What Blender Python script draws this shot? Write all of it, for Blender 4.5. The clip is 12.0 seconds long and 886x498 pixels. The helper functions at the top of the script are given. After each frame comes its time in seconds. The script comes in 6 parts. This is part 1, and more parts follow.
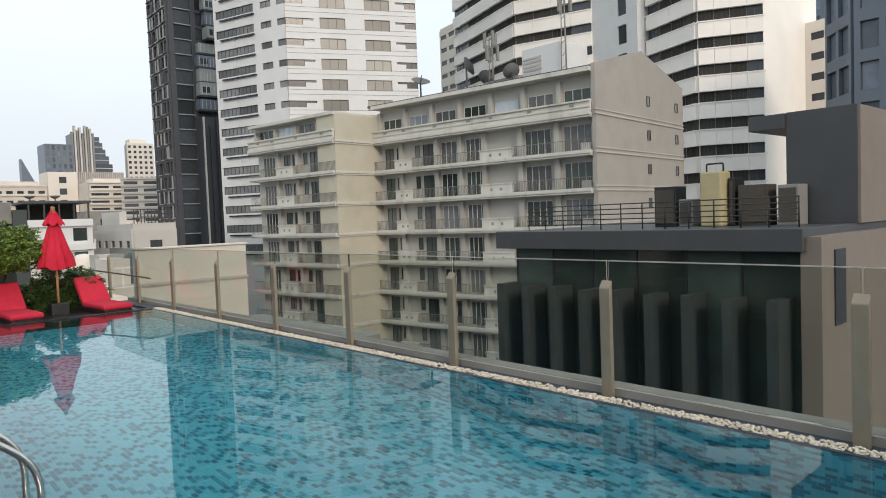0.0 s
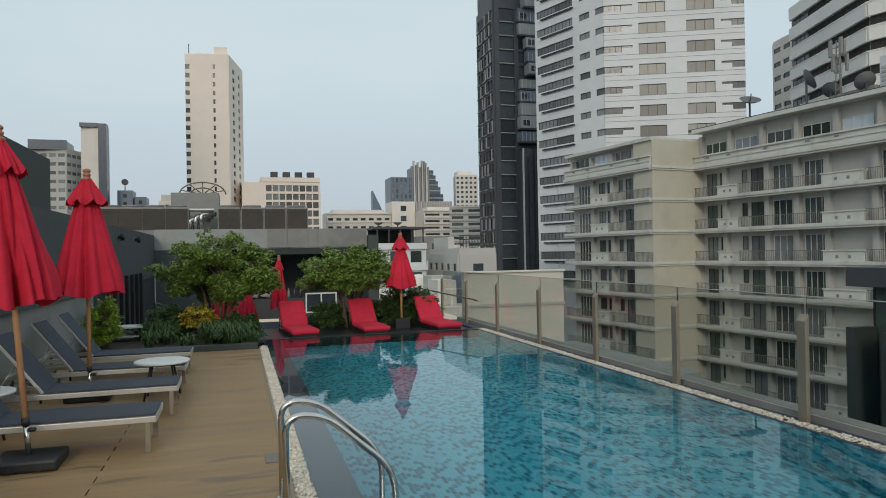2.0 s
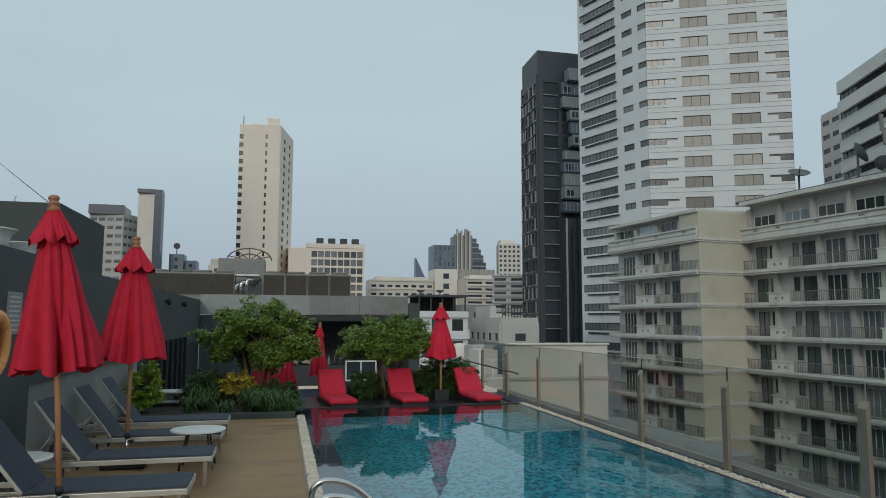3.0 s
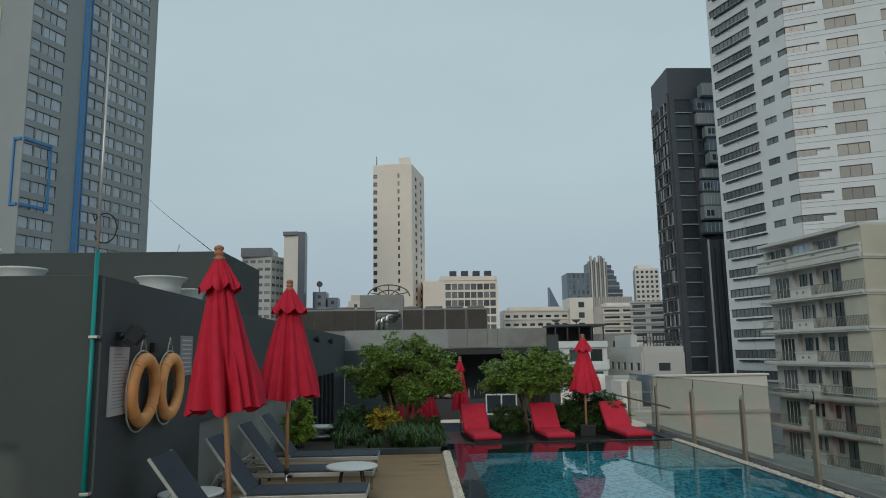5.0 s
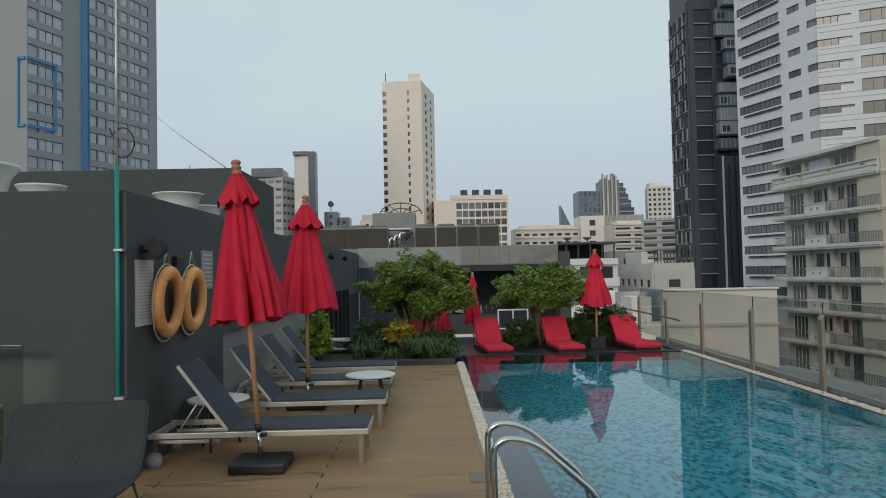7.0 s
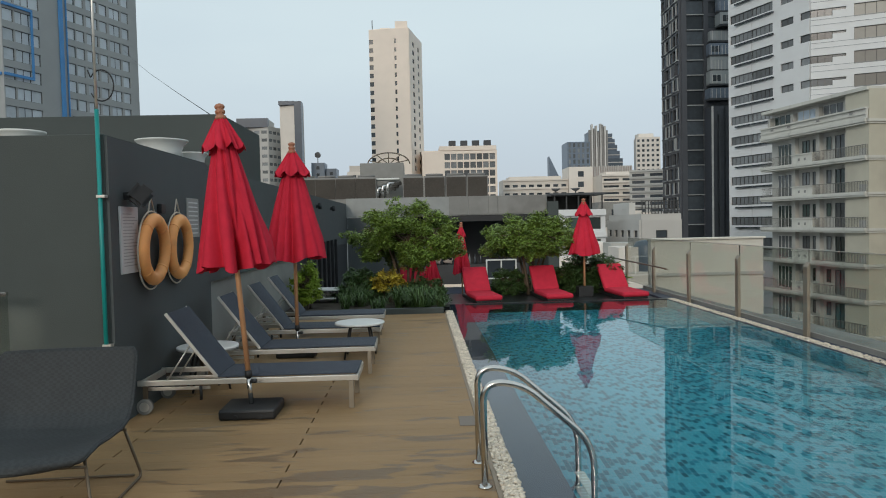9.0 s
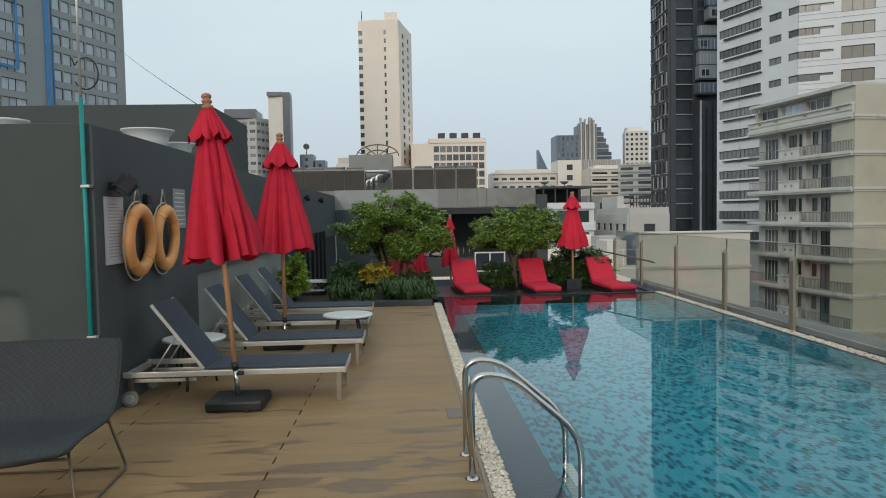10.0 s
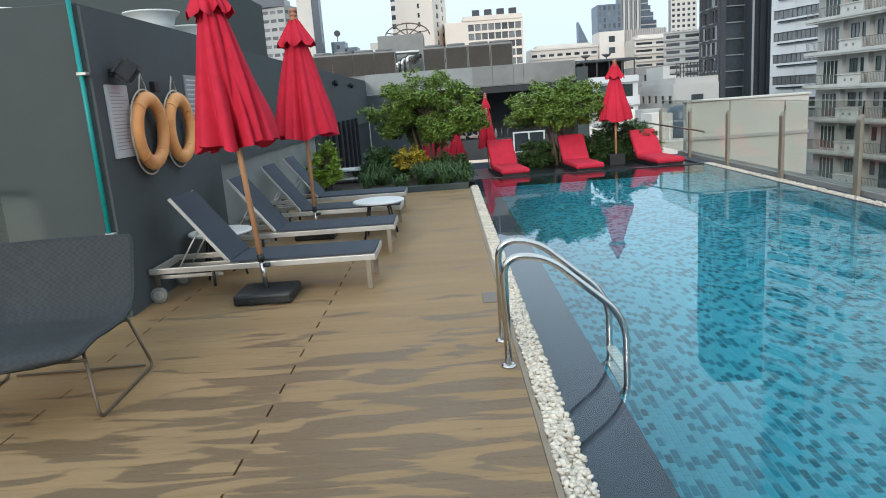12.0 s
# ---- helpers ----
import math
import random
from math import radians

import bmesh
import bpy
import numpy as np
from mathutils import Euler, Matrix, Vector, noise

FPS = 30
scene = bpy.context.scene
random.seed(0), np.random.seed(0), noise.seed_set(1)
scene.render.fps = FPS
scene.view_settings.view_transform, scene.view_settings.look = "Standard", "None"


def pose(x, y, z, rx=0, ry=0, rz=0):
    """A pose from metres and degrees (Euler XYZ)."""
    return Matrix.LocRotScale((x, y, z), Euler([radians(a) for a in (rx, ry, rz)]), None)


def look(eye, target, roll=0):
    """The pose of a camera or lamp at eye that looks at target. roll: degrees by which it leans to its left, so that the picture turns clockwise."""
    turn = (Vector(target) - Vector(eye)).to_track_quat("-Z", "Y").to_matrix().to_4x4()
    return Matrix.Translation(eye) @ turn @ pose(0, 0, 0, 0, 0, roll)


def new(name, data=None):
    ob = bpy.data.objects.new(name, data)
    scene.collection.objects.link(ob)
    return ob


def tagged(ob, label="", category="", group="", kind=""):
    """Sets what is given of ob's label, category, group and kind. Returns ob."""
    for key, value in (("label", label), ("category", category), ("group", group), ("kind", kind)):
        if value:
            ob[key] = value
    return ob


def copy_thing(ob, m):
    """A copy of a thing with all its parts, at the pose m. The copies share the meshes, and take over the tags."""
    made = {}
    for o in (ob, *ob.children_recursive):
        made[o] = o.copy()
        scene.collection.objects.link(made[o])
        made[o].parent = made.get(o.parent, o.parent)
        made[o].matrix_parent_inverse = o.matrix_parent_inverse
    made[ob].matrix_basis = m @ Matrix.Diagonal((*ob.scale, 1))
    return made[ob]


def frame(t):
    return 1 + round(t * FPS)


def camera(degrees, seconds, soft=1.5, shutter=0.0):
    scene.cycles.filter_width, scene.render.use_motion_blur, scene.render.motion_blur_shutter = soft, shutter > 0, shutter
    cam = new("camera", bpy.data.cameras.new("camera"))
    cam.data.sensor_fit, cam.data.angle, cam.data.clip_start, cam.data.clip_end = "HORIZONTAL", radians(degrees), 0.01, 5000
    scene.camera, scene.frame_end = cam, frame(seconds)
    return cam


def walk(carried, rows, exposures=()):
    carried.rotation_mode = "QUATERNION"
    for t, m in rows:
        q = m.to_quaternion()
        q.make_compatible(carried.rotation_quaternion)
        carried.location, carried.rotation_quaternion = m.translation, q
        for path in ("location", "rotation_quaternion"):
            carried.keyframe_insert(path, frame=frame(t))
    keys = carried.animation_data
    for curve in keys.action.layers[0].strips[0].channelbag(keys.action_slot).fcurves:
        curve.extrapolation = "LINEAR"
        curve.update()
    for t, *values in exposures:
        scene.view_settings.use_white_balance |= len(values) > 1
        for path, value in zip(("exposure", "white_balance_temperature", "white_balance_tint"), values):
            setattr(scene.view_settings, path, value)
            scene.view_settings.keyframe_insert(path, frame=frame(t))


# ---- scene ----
cam = camera(65.4, 12.0, soft=1.0)
PATH = [
    (0, (-0.275, -1.048, 1.669), (1.06, 0.438, 1.574), -2.2),
    (0.5, (-0.307, -1.024, 1.698), (0.804, 0.637, 1.61), -2.5),
    (1, (-0.376, -0.979, 1.705), (0.52, 0.807, 1.608), -2.0),
    (1.5, (-0.378, -0.927, 1.698), (0.319, 0.946, 1.642), -1.4),
    (2, (-0.368, -0.84, 1.705), (0.204, 1.076, 1.714), -1.0),
    (2.5, (-0.356, -0.825, 1.744), (0.154, 1.106, 1.859), -0.6),
    (3, (-0.324, -0.792, 1.764), (0.128, 1.146, 1.97), 0.2),
    (5, (-0.425, -0.7, 1.817), (-0.35, 1.276, 2.113), -0.9),
    (5.5, (-0.43, -0.761, 1.809), (-0.451, 1.218, 2.098), -1.2),
    (6, (-0.438, -0.767, 1.783), (-0.487, 1.221, 1.992), -1.6),
    (6.5, (-0.459, -0.767, 1.761), (-0.482, 1.23, 1.866), -1.3),
    (7, (-0.473, -0.748, 1.751), (-0.433, 1.25, 1.815), -1.2),
    (9, (-0.482, -0.696, 1.705), (-0.411, 1.301, 1.628), -1.3),
    (9.5, (-0.482, -0.697, 1.702), (-0.388, 1.299, 1.617), -1.0),
    (10, (-0.479, -0.678, 1.7), (-0.376, 1.316, 1.601), -1.0),
    (10.5, (-0.477, -0.637, 1.682), (-0.371, 1.356, 1.549), -1.4),
    (11, (-0.452, -0.548, 1.677), (-0.358, 1.444, 1.531), -1.9),
    (11.5, (-0.411, -0.492, 1.659), (-0.314, 1.487, 1.389), -3.3),
    (12, (-0.37, -0.253, 1.59), (-0.403, 1.702, 1.17), -4.2),
]
walk(cam, [(t, look(eye, target, roll)) for t, eye, target, roll in PATH],
     [(0.0, 0.72, 7150, 16), (0.8, 0.37, 7080, 14), (1.5, 0.26, 6880, 12), (2.3, 0.03, 6600, 8), (3.0, -0.17, 6400, 6), (5.5, -0.24, 6400, 5), (6.3, -0.07, 6520, 7), (7.0, 0.04, 6620, 9),
      (9.0, 0.23, 6690, 10), (10.5, 0.31, 6710, 10), (11.2, 0.38, 6640, 10), (11.6, 0.48, 6420, 10), (12.0, 0.90, 6180, 10)])

# ---------- exposure of the light ----------
SUN_AZ, SUN_EL = 197.0, 20.0          # degrees clockwise from +y (the pool's long axis), and above the horizon
world = bpy.data.worlds.new("world")
scene.world = world
world.use_nodes = True
wn = world.node_tree
wn.nodes.clear()
w_out = wn.nodes.new("ShaderNodeOutputWorld")
w_bg = wn.nodes.new("ShaderNodeBackground")
w_sky = wn.nodes.new("ShaderNodeTexSky")
w_sky.sky_type, w_sky.sun_disc = "NISHITA", False
w_sky.sun_elevation, w_sky.sun_rotation = radians(SUN_EL), radians(SUN_AZ)
w_sky.air_density, w_sky.dust_density, w_sky.ozone_density = 1.0, 1.5, 1.5
w_mix = wn.nodes.new("ShaderNodeMix")
w_mix.data_type = "RGBA"
w_tc = wn.nodes.new("ShaderNodeTexCoord")
w_map = wn.nodes.new("ShaderNodeMapping")
w_map.inputs["Scale"].default_value = (1.0, 1.0, 3.0)
w_noise = wn.nodes.new("ShaderNodeTexNoise")
w_noise.inputs["Scale"].default_value, w_noise.inputs["Detail"].default_value = 2.2, 5.0
w_ramp = wn.nodes.new("ShaderNodeValToRGB")
w_ramp.color_ramp.elements[0].position, w_ramp.color_ramp.elements[1].position = 0.3, 0.75
w_ramp.color_ramp.elements[0].color, w_ramp.color_ramp.elements[1].color = (0.90, 0.90, 0.90, 1), (1.0, 1.0, 1.0, 1)
wn.links.new(w_tc.outputs["Generated"], w_map.inputs["Vector"])
wn.links.new(w_map.outputs["Vector"], w_noise.inputs["Vector"])
wn.links.new(w_noise.outputs["Fac"], w_ramp.inputs["Fac"])
wn.links.new(w_ramp.outputs["Color"], w_mix.inputs["Factor"])
wn.links.new(w_sky.outputs["Color"], w_mix.inputs[6])
w_sep = wn.nodes.new("ShaderNodeSeparateXYZ")
wn.links.new(w_tc.outputs["Generated"], w_sep.inputs[0])
w_el = wn.nodes.new("ShaderNodeMapRange")
w_el.interpolation_type = "SMOOTHSTEP"
w_el.inputs["From Min"].default_value, w_el.inputs["From Max"].default_value = 0.0, 0.30
wn.links.new(w_sep.outputs["Z"], w_el.inputs["Value"])
w_wob = wn.nodes.new("ShaderNodeMath")      # uneven cloud base
w_wob.operation = "MULTIPLY_ADD"
w_wob.inputs[1].default_value, w_wob.inputs[2].default_value = 0.5, -0.25
wn.links.new(w_noise.outputs["Fac"], w_wob.inputs[0])
w_sum = wn.nodes.new("ShaderNodeMath")
w_sum.operation, w_sum.use_clamp = "ADD", True
wn.links.new(w_el.outputs["Result"], w_sum.inputs[0])
wn.links.new(w_wob.outputs[0], w_sum.inputs[1])
w_cloud = wn.nodes.new("ShaderNodeMix")     # even cloud: blue-grey low down, paler above
w_cloud.data_type = "RGBA"
w_cloud.inputs[6].default_value, w_cloud.inputs[7].default_value = (3.7, 4.35, 5.1, 1), (4.75, 5.72, 6.22, 1)
wn.links.new(w_sum.outputs[0], w_cloud.inputs["Factor"])
wn.links.new(w_cloud.outputs[2], w_mix.inputs[7])
wn.links.new(w_mix.outputs[2], w_bg.inputs["Color"])
w_bg.inputs["Strength"].default_value = 0.115
wn.links.new(w_bg.outputs["Background"], w_out.inputs["Surface"])

sun = new("sun", bpy.data.lights.new("sun", "SUN"))
sun.data.energy, sun.data.angle, sun.data.color = 0.85, radians(14), (1.0, 0.91, 0.80)
_sd = Vector((math.sin(radians(SUN_AZ)) * math.cos(radians(SUN_EL)), math.cos(radians(SUN_AZ)) * math.cos(radians(SUN_EL)), math.sin(radians(SUN_EL))))
sun.matrix_world = look(_sd * 50, (0, 0, 0))


# ---------- materials ----------
def mat(name, color, rough=0.6, metal=0.0, vary=0.15, scale=6.0, bump=0.0, bump_scale=60.0, island=0.0, obj=0.0, stain=0.0,
        stain_color=(0.12, 0.1, 0.08), stain_scale=0.8, stretch=(1, 1, 1), spec=0.5, stain_edge=(0.5, 0.7), stain_rough=None, stain_stretch=None):
    """A painted, stone, cloth or metal surface: base colour with mottling at two scales, optional stains, relief and piece-to-piece change."""
    m = bpy.data.materials.new(name)
    m.use_nodes = True
    nt = m.node_tree
    b = nt.nodes["Principled BSDF"]
    b.inputs["Roughness"].default_value, b.inputs["Metallic"].default_value = rough, metal
    b.inputs["Specular IOR Level"].default_value = spec
    tc = nt.nodes.new("ShaderNodeTexCoord")
    mp = nt.nodes.new("ShaderNodeMapping")
    mp.inputs["Scale"].default_value = stretch
    geo = nt.nodes.new("ShaderNodeNewGeometry")
    nt.links.new(geo.outputs["Position"], mp.inputs["Vector"])
    n1 = nt.nodes.new("ShaderNodeTexNoise")
    n1.inputs["Scale"].default_value, n1.inputs["Detail"].default_value = scale, 6.0
    n2 = nt.nodes.new("ShaderNodeTexNoise")
    n2.inputs["Scale"].default_value, n2.inputs["Detail"].default_value = scale * 0.13, 3.0
    for n in (n1, n2):
        nt.links.new(mp.outputs["Vector"], n.inputs["Vector"])
    add = nt.nodes.new("ShaderNodeMath")
    add.operation = "ADD"
    nt.links.new(n1.outputs["Fac"], add.inputs[0])
    nt.links.new(n2.outputs["Fac"], add.inputs[1])
    rng = nt.nodes.new("ShaderNodeMapRange")
    rng.inputs["From Min"].default_value, rng.inputs["From Max"].default_value = 0.6, 1.4
    rng.inputs["To Min"].default_value, rng.inputs["To Max"].default_value = 1 - vary, 1 + vary
    nt.links.new(add.outputs[0], rng.inputs["Value"])
    last = rng.outputs["Result"]
    for amount, socket in ((island, geo.outputs["Random Per Island"]), (obj, None)):
        if not amount:
            continue
        if socket is None:
            oi = nt.nodes.new("ShaderNodeObjectInfo")
            socket = oi.outputs["Random"]
        r2 = nt.nodes.new("ShaderNodeMapRange")
        r2.inputs["To Min"].default_value, r2.inputs["To Max"].default_value = 1 - amount, 1 + amount
        nt.links.new(socket, r2.inputs["Value"])
        mul = nt.nodes.new("ShaderNodeMath")
        mul.operation = "MULTIPLY"
        nt.links.new(last, mul.inputs[0])
        nt.links.new(r2.outputs["Result"], mul.inputs[1])
        last = mul.outputs[0]
    sc = nt.nodes.new("ShaderNodeVectorMath")
    sc.operation = "SCALE"
    sc.inputs[0].default_value = color[:3]
    nt.links.new(last, sc.inputs["Scale"])
    col = sc.outputs["Vector"]
    if stain:
        n3 = nt.nodes.new("ShaderNodeTexNoise")
        n3.inputs["Scale"].default_value, n3.inputs["Detail"].default_value = stain_scale, 5.0
        mp3 = mp
        if stain_stretch:
            mp3 = nt.nodes.new("ShaderNodeMapping")
            mp3.inputs["Scale"].default_value = stain_stretch
            nt.links.new(geo.outputs["Position"], mp3.inputs["Vector"])
            n3.inputs["Distortion"].default_value, n3.inputs["Detail"].default_value = 0.9, 8.0
        nt.links.new(mp3.outputs["Vector"], n3.inputs["Vector"])
        rp = nt.nodes.new("ShaderNodeMapRange")
        rp.interpolation_type = "SMOOTHSTEP"
        rp.inputs["From Min"].default_value, rp.inputs["From Max"].default_value = stain_edge
        rp.inputs["To Max"].default_value = stain
        nt.links.new(n3.outputs["Fac"], rp.inputs["Value"])
        mx = nt.nodes.new("ShaderNodeMix")
        mx.data_type = "RGBA"
        nt.links.new(rp.outputs["Result"], mx.inputs["Factor"])
        nt.links.new(col, mx.inputs[6])
        mx.inputs[7].default_value = (*stain_color, 1)
        col = mx.outputs[2]
        if stain_rough is not None:
            rr = nt.nodes.new("ShaderNodeMapRange")
            rr.inputs["From Max"].default_value = stain
            rr.inputs["To Min"].default_value, rr.inputs["To Max"].default_value = rough, stain_rough
            nt.links.new(rp.outputs["Result"], rr.inputs["Value"])
            nt.links.new(rr.outputs["Result"], b.inputs["Roughness"])
    nt.links.new(col, b.inputs["Base Color"])
    if bump:
        nb = nt.nodes.new("ShaderNodeTexNoise")
        nb.inputs["Scale"].default_value, nb.inputs["Detail"].default_value = bump_scale, 4.0
        nt.links.new(mp.outputs["Vector"], nb.inputs["Vector"])
        bp = nt.nodes.new("ShaderNodeBump")
        bp.inputs["Strength"].default_value, bp.inputs["Distance"].default_value = bump, 0.01
        nt.links.new(nb.outputs["Fac"], bp.inputs["Height"])
        nt.links.new(bp.outputs["Normal"], b.inputs["Normal"])
    return m


def glass_mat(name, color, rough=0.05, ior=1.45, trans=0.0, vary=0.3, metal=0.0):
    """Window glass of a building: a dark body behind a shiny face, each pane a little different (blinds, curtains, dark rooms)."""
    m = mat(name, color, rough, metal, vary=vary, scale=1.2, obj=0.5)
    b = m.node_tree.nodes["Principled BSDF"]
    b.inputs["IOR"].default_value = ior
    return m


M = {}
M["deck"] = mat("deck_board", (0.305, 0.190, 0.088), 0.6, vary=0.13, scale=7, stretch=(0.35, 4, 1), bump=0.35, bump_scale=40, obj=0.05,
                stain=0.66, stain_color=(0.115, 0.074, 0.041), stain_scale=2.3, stain_stretch=(0.62, 2.9, 1), stain_edge=(0.505, 0.555), stain_rough=0.42)
_dk = M["deck"].node_tree          # most of the wet marks lie where bathers climb out by the ladder
_dd = _dk.nodes.new("ShaderNodeVectorMath")
_dd.operation = "DISTANCE"
_dd.inputs[1].default_value = (-0.95, 2.4, 0.0)
_dg = _dk.nodes.new("ShaderNodeNewGeometry")
_dk.links.new(_dg.outputs["Position"], _dd.inputs[0])
_dr = _dk.nodes.new("ShaderNodeMapRange")
_dr.inputs["From Min"].default_value, _dr.inputs["From Max"].default_value = 0.2, 2.6
_dr.inputs["To Min"].default_value, _dr.inputs["To Max"].default_value = 0.085, -0.085
_dk.links.new(_dd.outputs["Value"], _dr.inputs["Value"])
_da = _dk.nodes.new("ShaderNodeMath")
_da.operation = "ADD"
_dk.links.new(_dr.outputs["Result"], _da.inputs[0])
_mr = [n for n in _dk.nodes if n.type == "MAP_RANGE" and n.interpolation_type == "SMOOTHSTEP"][0]
_dk.links.new(_mr.inputs["Value"].links[0].from_socket, _da.inputs[1])
_dk.links.new(_da.outputs[0], _mr.inputs["Value"])
M["edging"] = mat("brown_anodised_edging", (0.26, 0.20, 0.14), 0.5, 0.2, vary=0.15)
M["pane_pale"] = mat("pale_curtained_window", (0.50, 0.55, 0.59), 0.25, vary=0.12, scale=1.2, obj=0.16)
M["deck_gap"] = mat("deck_shadow_gap", (0.03, 0.025, 0.02), 0.9)
M["pebble"] = mat("white_pebble", (0.66, 0.59, 0.49), 0.75, vary=0.12, scale=20, island=0.22, bump=0.3)
M["coping"] = mat("dark_grey_granite", (0.036, 0.046, 0.074), 0.55, vary=0.2, scale=12, bump=0.03)
M["black_stone"] = mat("black_stone", (0.02, 0.022, 0.024), 0.3, vary=0.3, scale=15)
M["tile_light"] = mat("pale_turquoise_mosaic", (0.060, 0.415, 0.535), 0.3, vary=0.07, scale=3, island=0.05)
M["tile_dark"] = mat("deep_teal_mosaic", (0.007, 0.20, 0.285), 0.3, vary=0.14, scale=3, island=0.35)
M["grout"] = mat("pale_grout", (0.095, 0.46, 0.57), 0.8)
M["wall_dark"] = mat("charcoal_render", (0.073, 0.086, 0.090), 0.75, vary=0.10, scale=2.5, bump=0.25, bump_scale=90, stain=0.25, stain_color=(0.09, 0.10, 0.10), stain_scale=0.5)
M["wall_mid"] = mat("mid_grey_render", (0.064, 0.076, 0.073), 0.8, vary=0.08, scale=2.5, bump=0.2, bump_scale=90, stain=0.2, stain_color=(0.05, 0.055, 0.055), stain_scale=0.7)
M["wall_pale"] = mat("weathered_grey_concrete", (0.30, 0.31, 0.30), 0.6, vary=0.15, scale=3, bump=0.3, bump_scale=50, stain=0.4, stain_color=(0.10, 0.10, 0.095), stain_scale=0.6)
M["concrete"] = mat("grey_concrete", (0.26, 0.255, 0.24), 0.85, vary=0.15, scale=3, bump=0.3, bump_scale=50, stain=0.4, stain_color=(0.13, 0.12, 0.11), stain_scale=0.7)
M["red"] = mat("red_canvas", (0.57, 0.024, 0.050), 0.85, vary=0.16, scale=9, bump=0.35, bump_scale=220, spec=0.2)
M["red_soft"] = mat("red_cushion_fabric", (0.60, 0.032, 0.062), 0.85, vary=0.12, scale=9, bump=0.3, bump_scale=160, spec=0.2)
M["wood"] = mat("varnished_pale_wood", (0.54, 0.285, 0.15), 0.45, vary=0.22, scale=10, stretch=(6, 6, 0.6), bump=0.15)
M["wood_red"] = mat("reddish_turned_wood", (0.38, 0.155, 0.085), 0.45, vary=0.2, scale=14)
M["steel"] = mat("brushed_stainless_steel", (0.62, 0.60, 0.57), 0.22, 1.0, vary=0.08, scale=30)
M["alu"] = mat("anodised_aluminium", (0.62, 0.60, 0.56), 0.34, 0.55, vary=0.10, scale=12)
M["bronze"] = mat("champagne_bronze_post", (0.29, 0.245, 0.19), 0.42, 0.35, vary=0.12, scale=9)
M["sling"] = mat("navy_mesh_sling", (0.046, 0.058, 0.080), 0.75, vary=0.16, scale=8, bump=0.5, bump_scale=420)
M["wicker"] = mat("charcoal_woven_rope", (0.032, 0.037, 0.040), 0.7, vary=0.2, scale=14, bump=0.5, bump_scale=200)
_wk = M["wicker"].node_tree
_ck = _wk.nodes.new("ShaderNodeTexChecker")          # over-and-under weave
_ck.inputs["Scale"].default_value = 1.0
_cm = _wk.nodes.new("ShaderNodeMapping")
_cm.inputs["Rotation"].default_value, _cm.inputs["Scale"].default_value = (0.0, 0.0, 0.0), (42.0, 42.0, 60.0)
_cg = _wk.nodes.new("ShaderNodeNewGeometry")
_wk.links.new(_cg.outputs["Position"], _cm.inputs["Vector"])
_wk.links.new(_cm.outputs["Vector"], _ck.inputs["Vector"])
_cb = _wk.nodes.new("ShaderNodeBump")
_cb.inputs["Strength"].default_value, _cb.inputs["Distance"].default_value = 0.8, 0.004
_wk.links.new(_ck.outputs["Fac"], _cb.inputs["Height"])
_wk.links.new(_cb.outputs["Normal"], _wk.nodes["Principled BSDF"].inputs["Normal"])
_wp = _wk.nodes["Principled BSDF"]
_wm = _wk.nodes.new("ShaderNodeMix")                 # dark holes between the strands
_wm.data_type = "RGBA"
_wm.inputs[6].default_value = (0.012, 0.013, 0.015, 1)
_wk.links.new(_wp.inputs["Base Color"].links[0].from_socket, _wm.inputs[7])
_wf = _wk.nodes.new("ShaderNodeMapRange")
_wf.inputs["To Min"].default_value, _wf.inputs["To Max"].default_value = 0.62, 1.0
_wk.links.new(_ck.outputs["Fac"], _wf.inputs["Value"])
_wk.links.new(_wf.outputs["Result"], _wm.inputs["Factor"])
_wk.links.new(_wm.outputs[2], _wp.inputs["Base Color"])
M["rod"] = mat("dark_bronze_rod", (0.15, 0.115, 0.08), 0.45, 0.5, vary=0.15)
M["black"] = mat("black_plastic", (0.018, 0.019, 0.021), 0.5, vary=0.2, scale=15, bump=0.2, bump_scale=150)
M["white"] = mat("white_table_laminate", (0.74, 0.74, 0.72), 0.35, vary=0.05, scale=5)
M["white_paint"] = mat("white_fibreglass", (0.72, 0.73, 0.70), 0.5, vary=0.10, scale=3, stain=0.3, stain_color=(0.45, 0.43, 0.38), stain_scale=1.5)
M["panel"] = mat("pale_grey_notice_board", (0.62, 0.635, 0.645), 0.4, vary=0.06, scale=6)
M["print"] = mat("grey_print", (0.38, 0.40, 0.41), 0.6)
M["orange"] = mat("orange_buoy", (0.97, 0.44, 0.15), 0.5, vary=0.10, scale=9, stain=0.3, stain_color=(0.58, 0.27, 0.13), stain_scale=6)
M["rope"] = mat("pale_rope", (0.60, 0.56, 0.48), 0.85, vary=0.15, scale=60, bump=0.5, bump_scale=300)
M["teal"] = mat("teal_plastic_pipe", (0.0, 0.26, 0.24), 0.4, vary=0.12, scale=8)
M["leaf"] = mat("green_leaf", (0.165, 0.25, 0.042), 0.5, vary=0.25, scale=3, island=0.55)
M["leaf_dark"] = mat("dark_green_leaf", (0.058, 0.112, 0.030), 0.5, vary=0.25, scale=3, island=0.5)
M["leaf_lime"] = mat("lime_leaf", (0.30, 0.42, 0.05), 0.5, vary=0.2, scale=3, island=0.4)
M["leaf_orange"] = mat("orange_croton_leaf", (0.46, 0.35, 0.035), 0.5, vary=0.2, scale=3, island=0.5)
M["flower"] = mat("white_blossom", (0.75, 0.75, 0.68), 0.6, island=0.1)
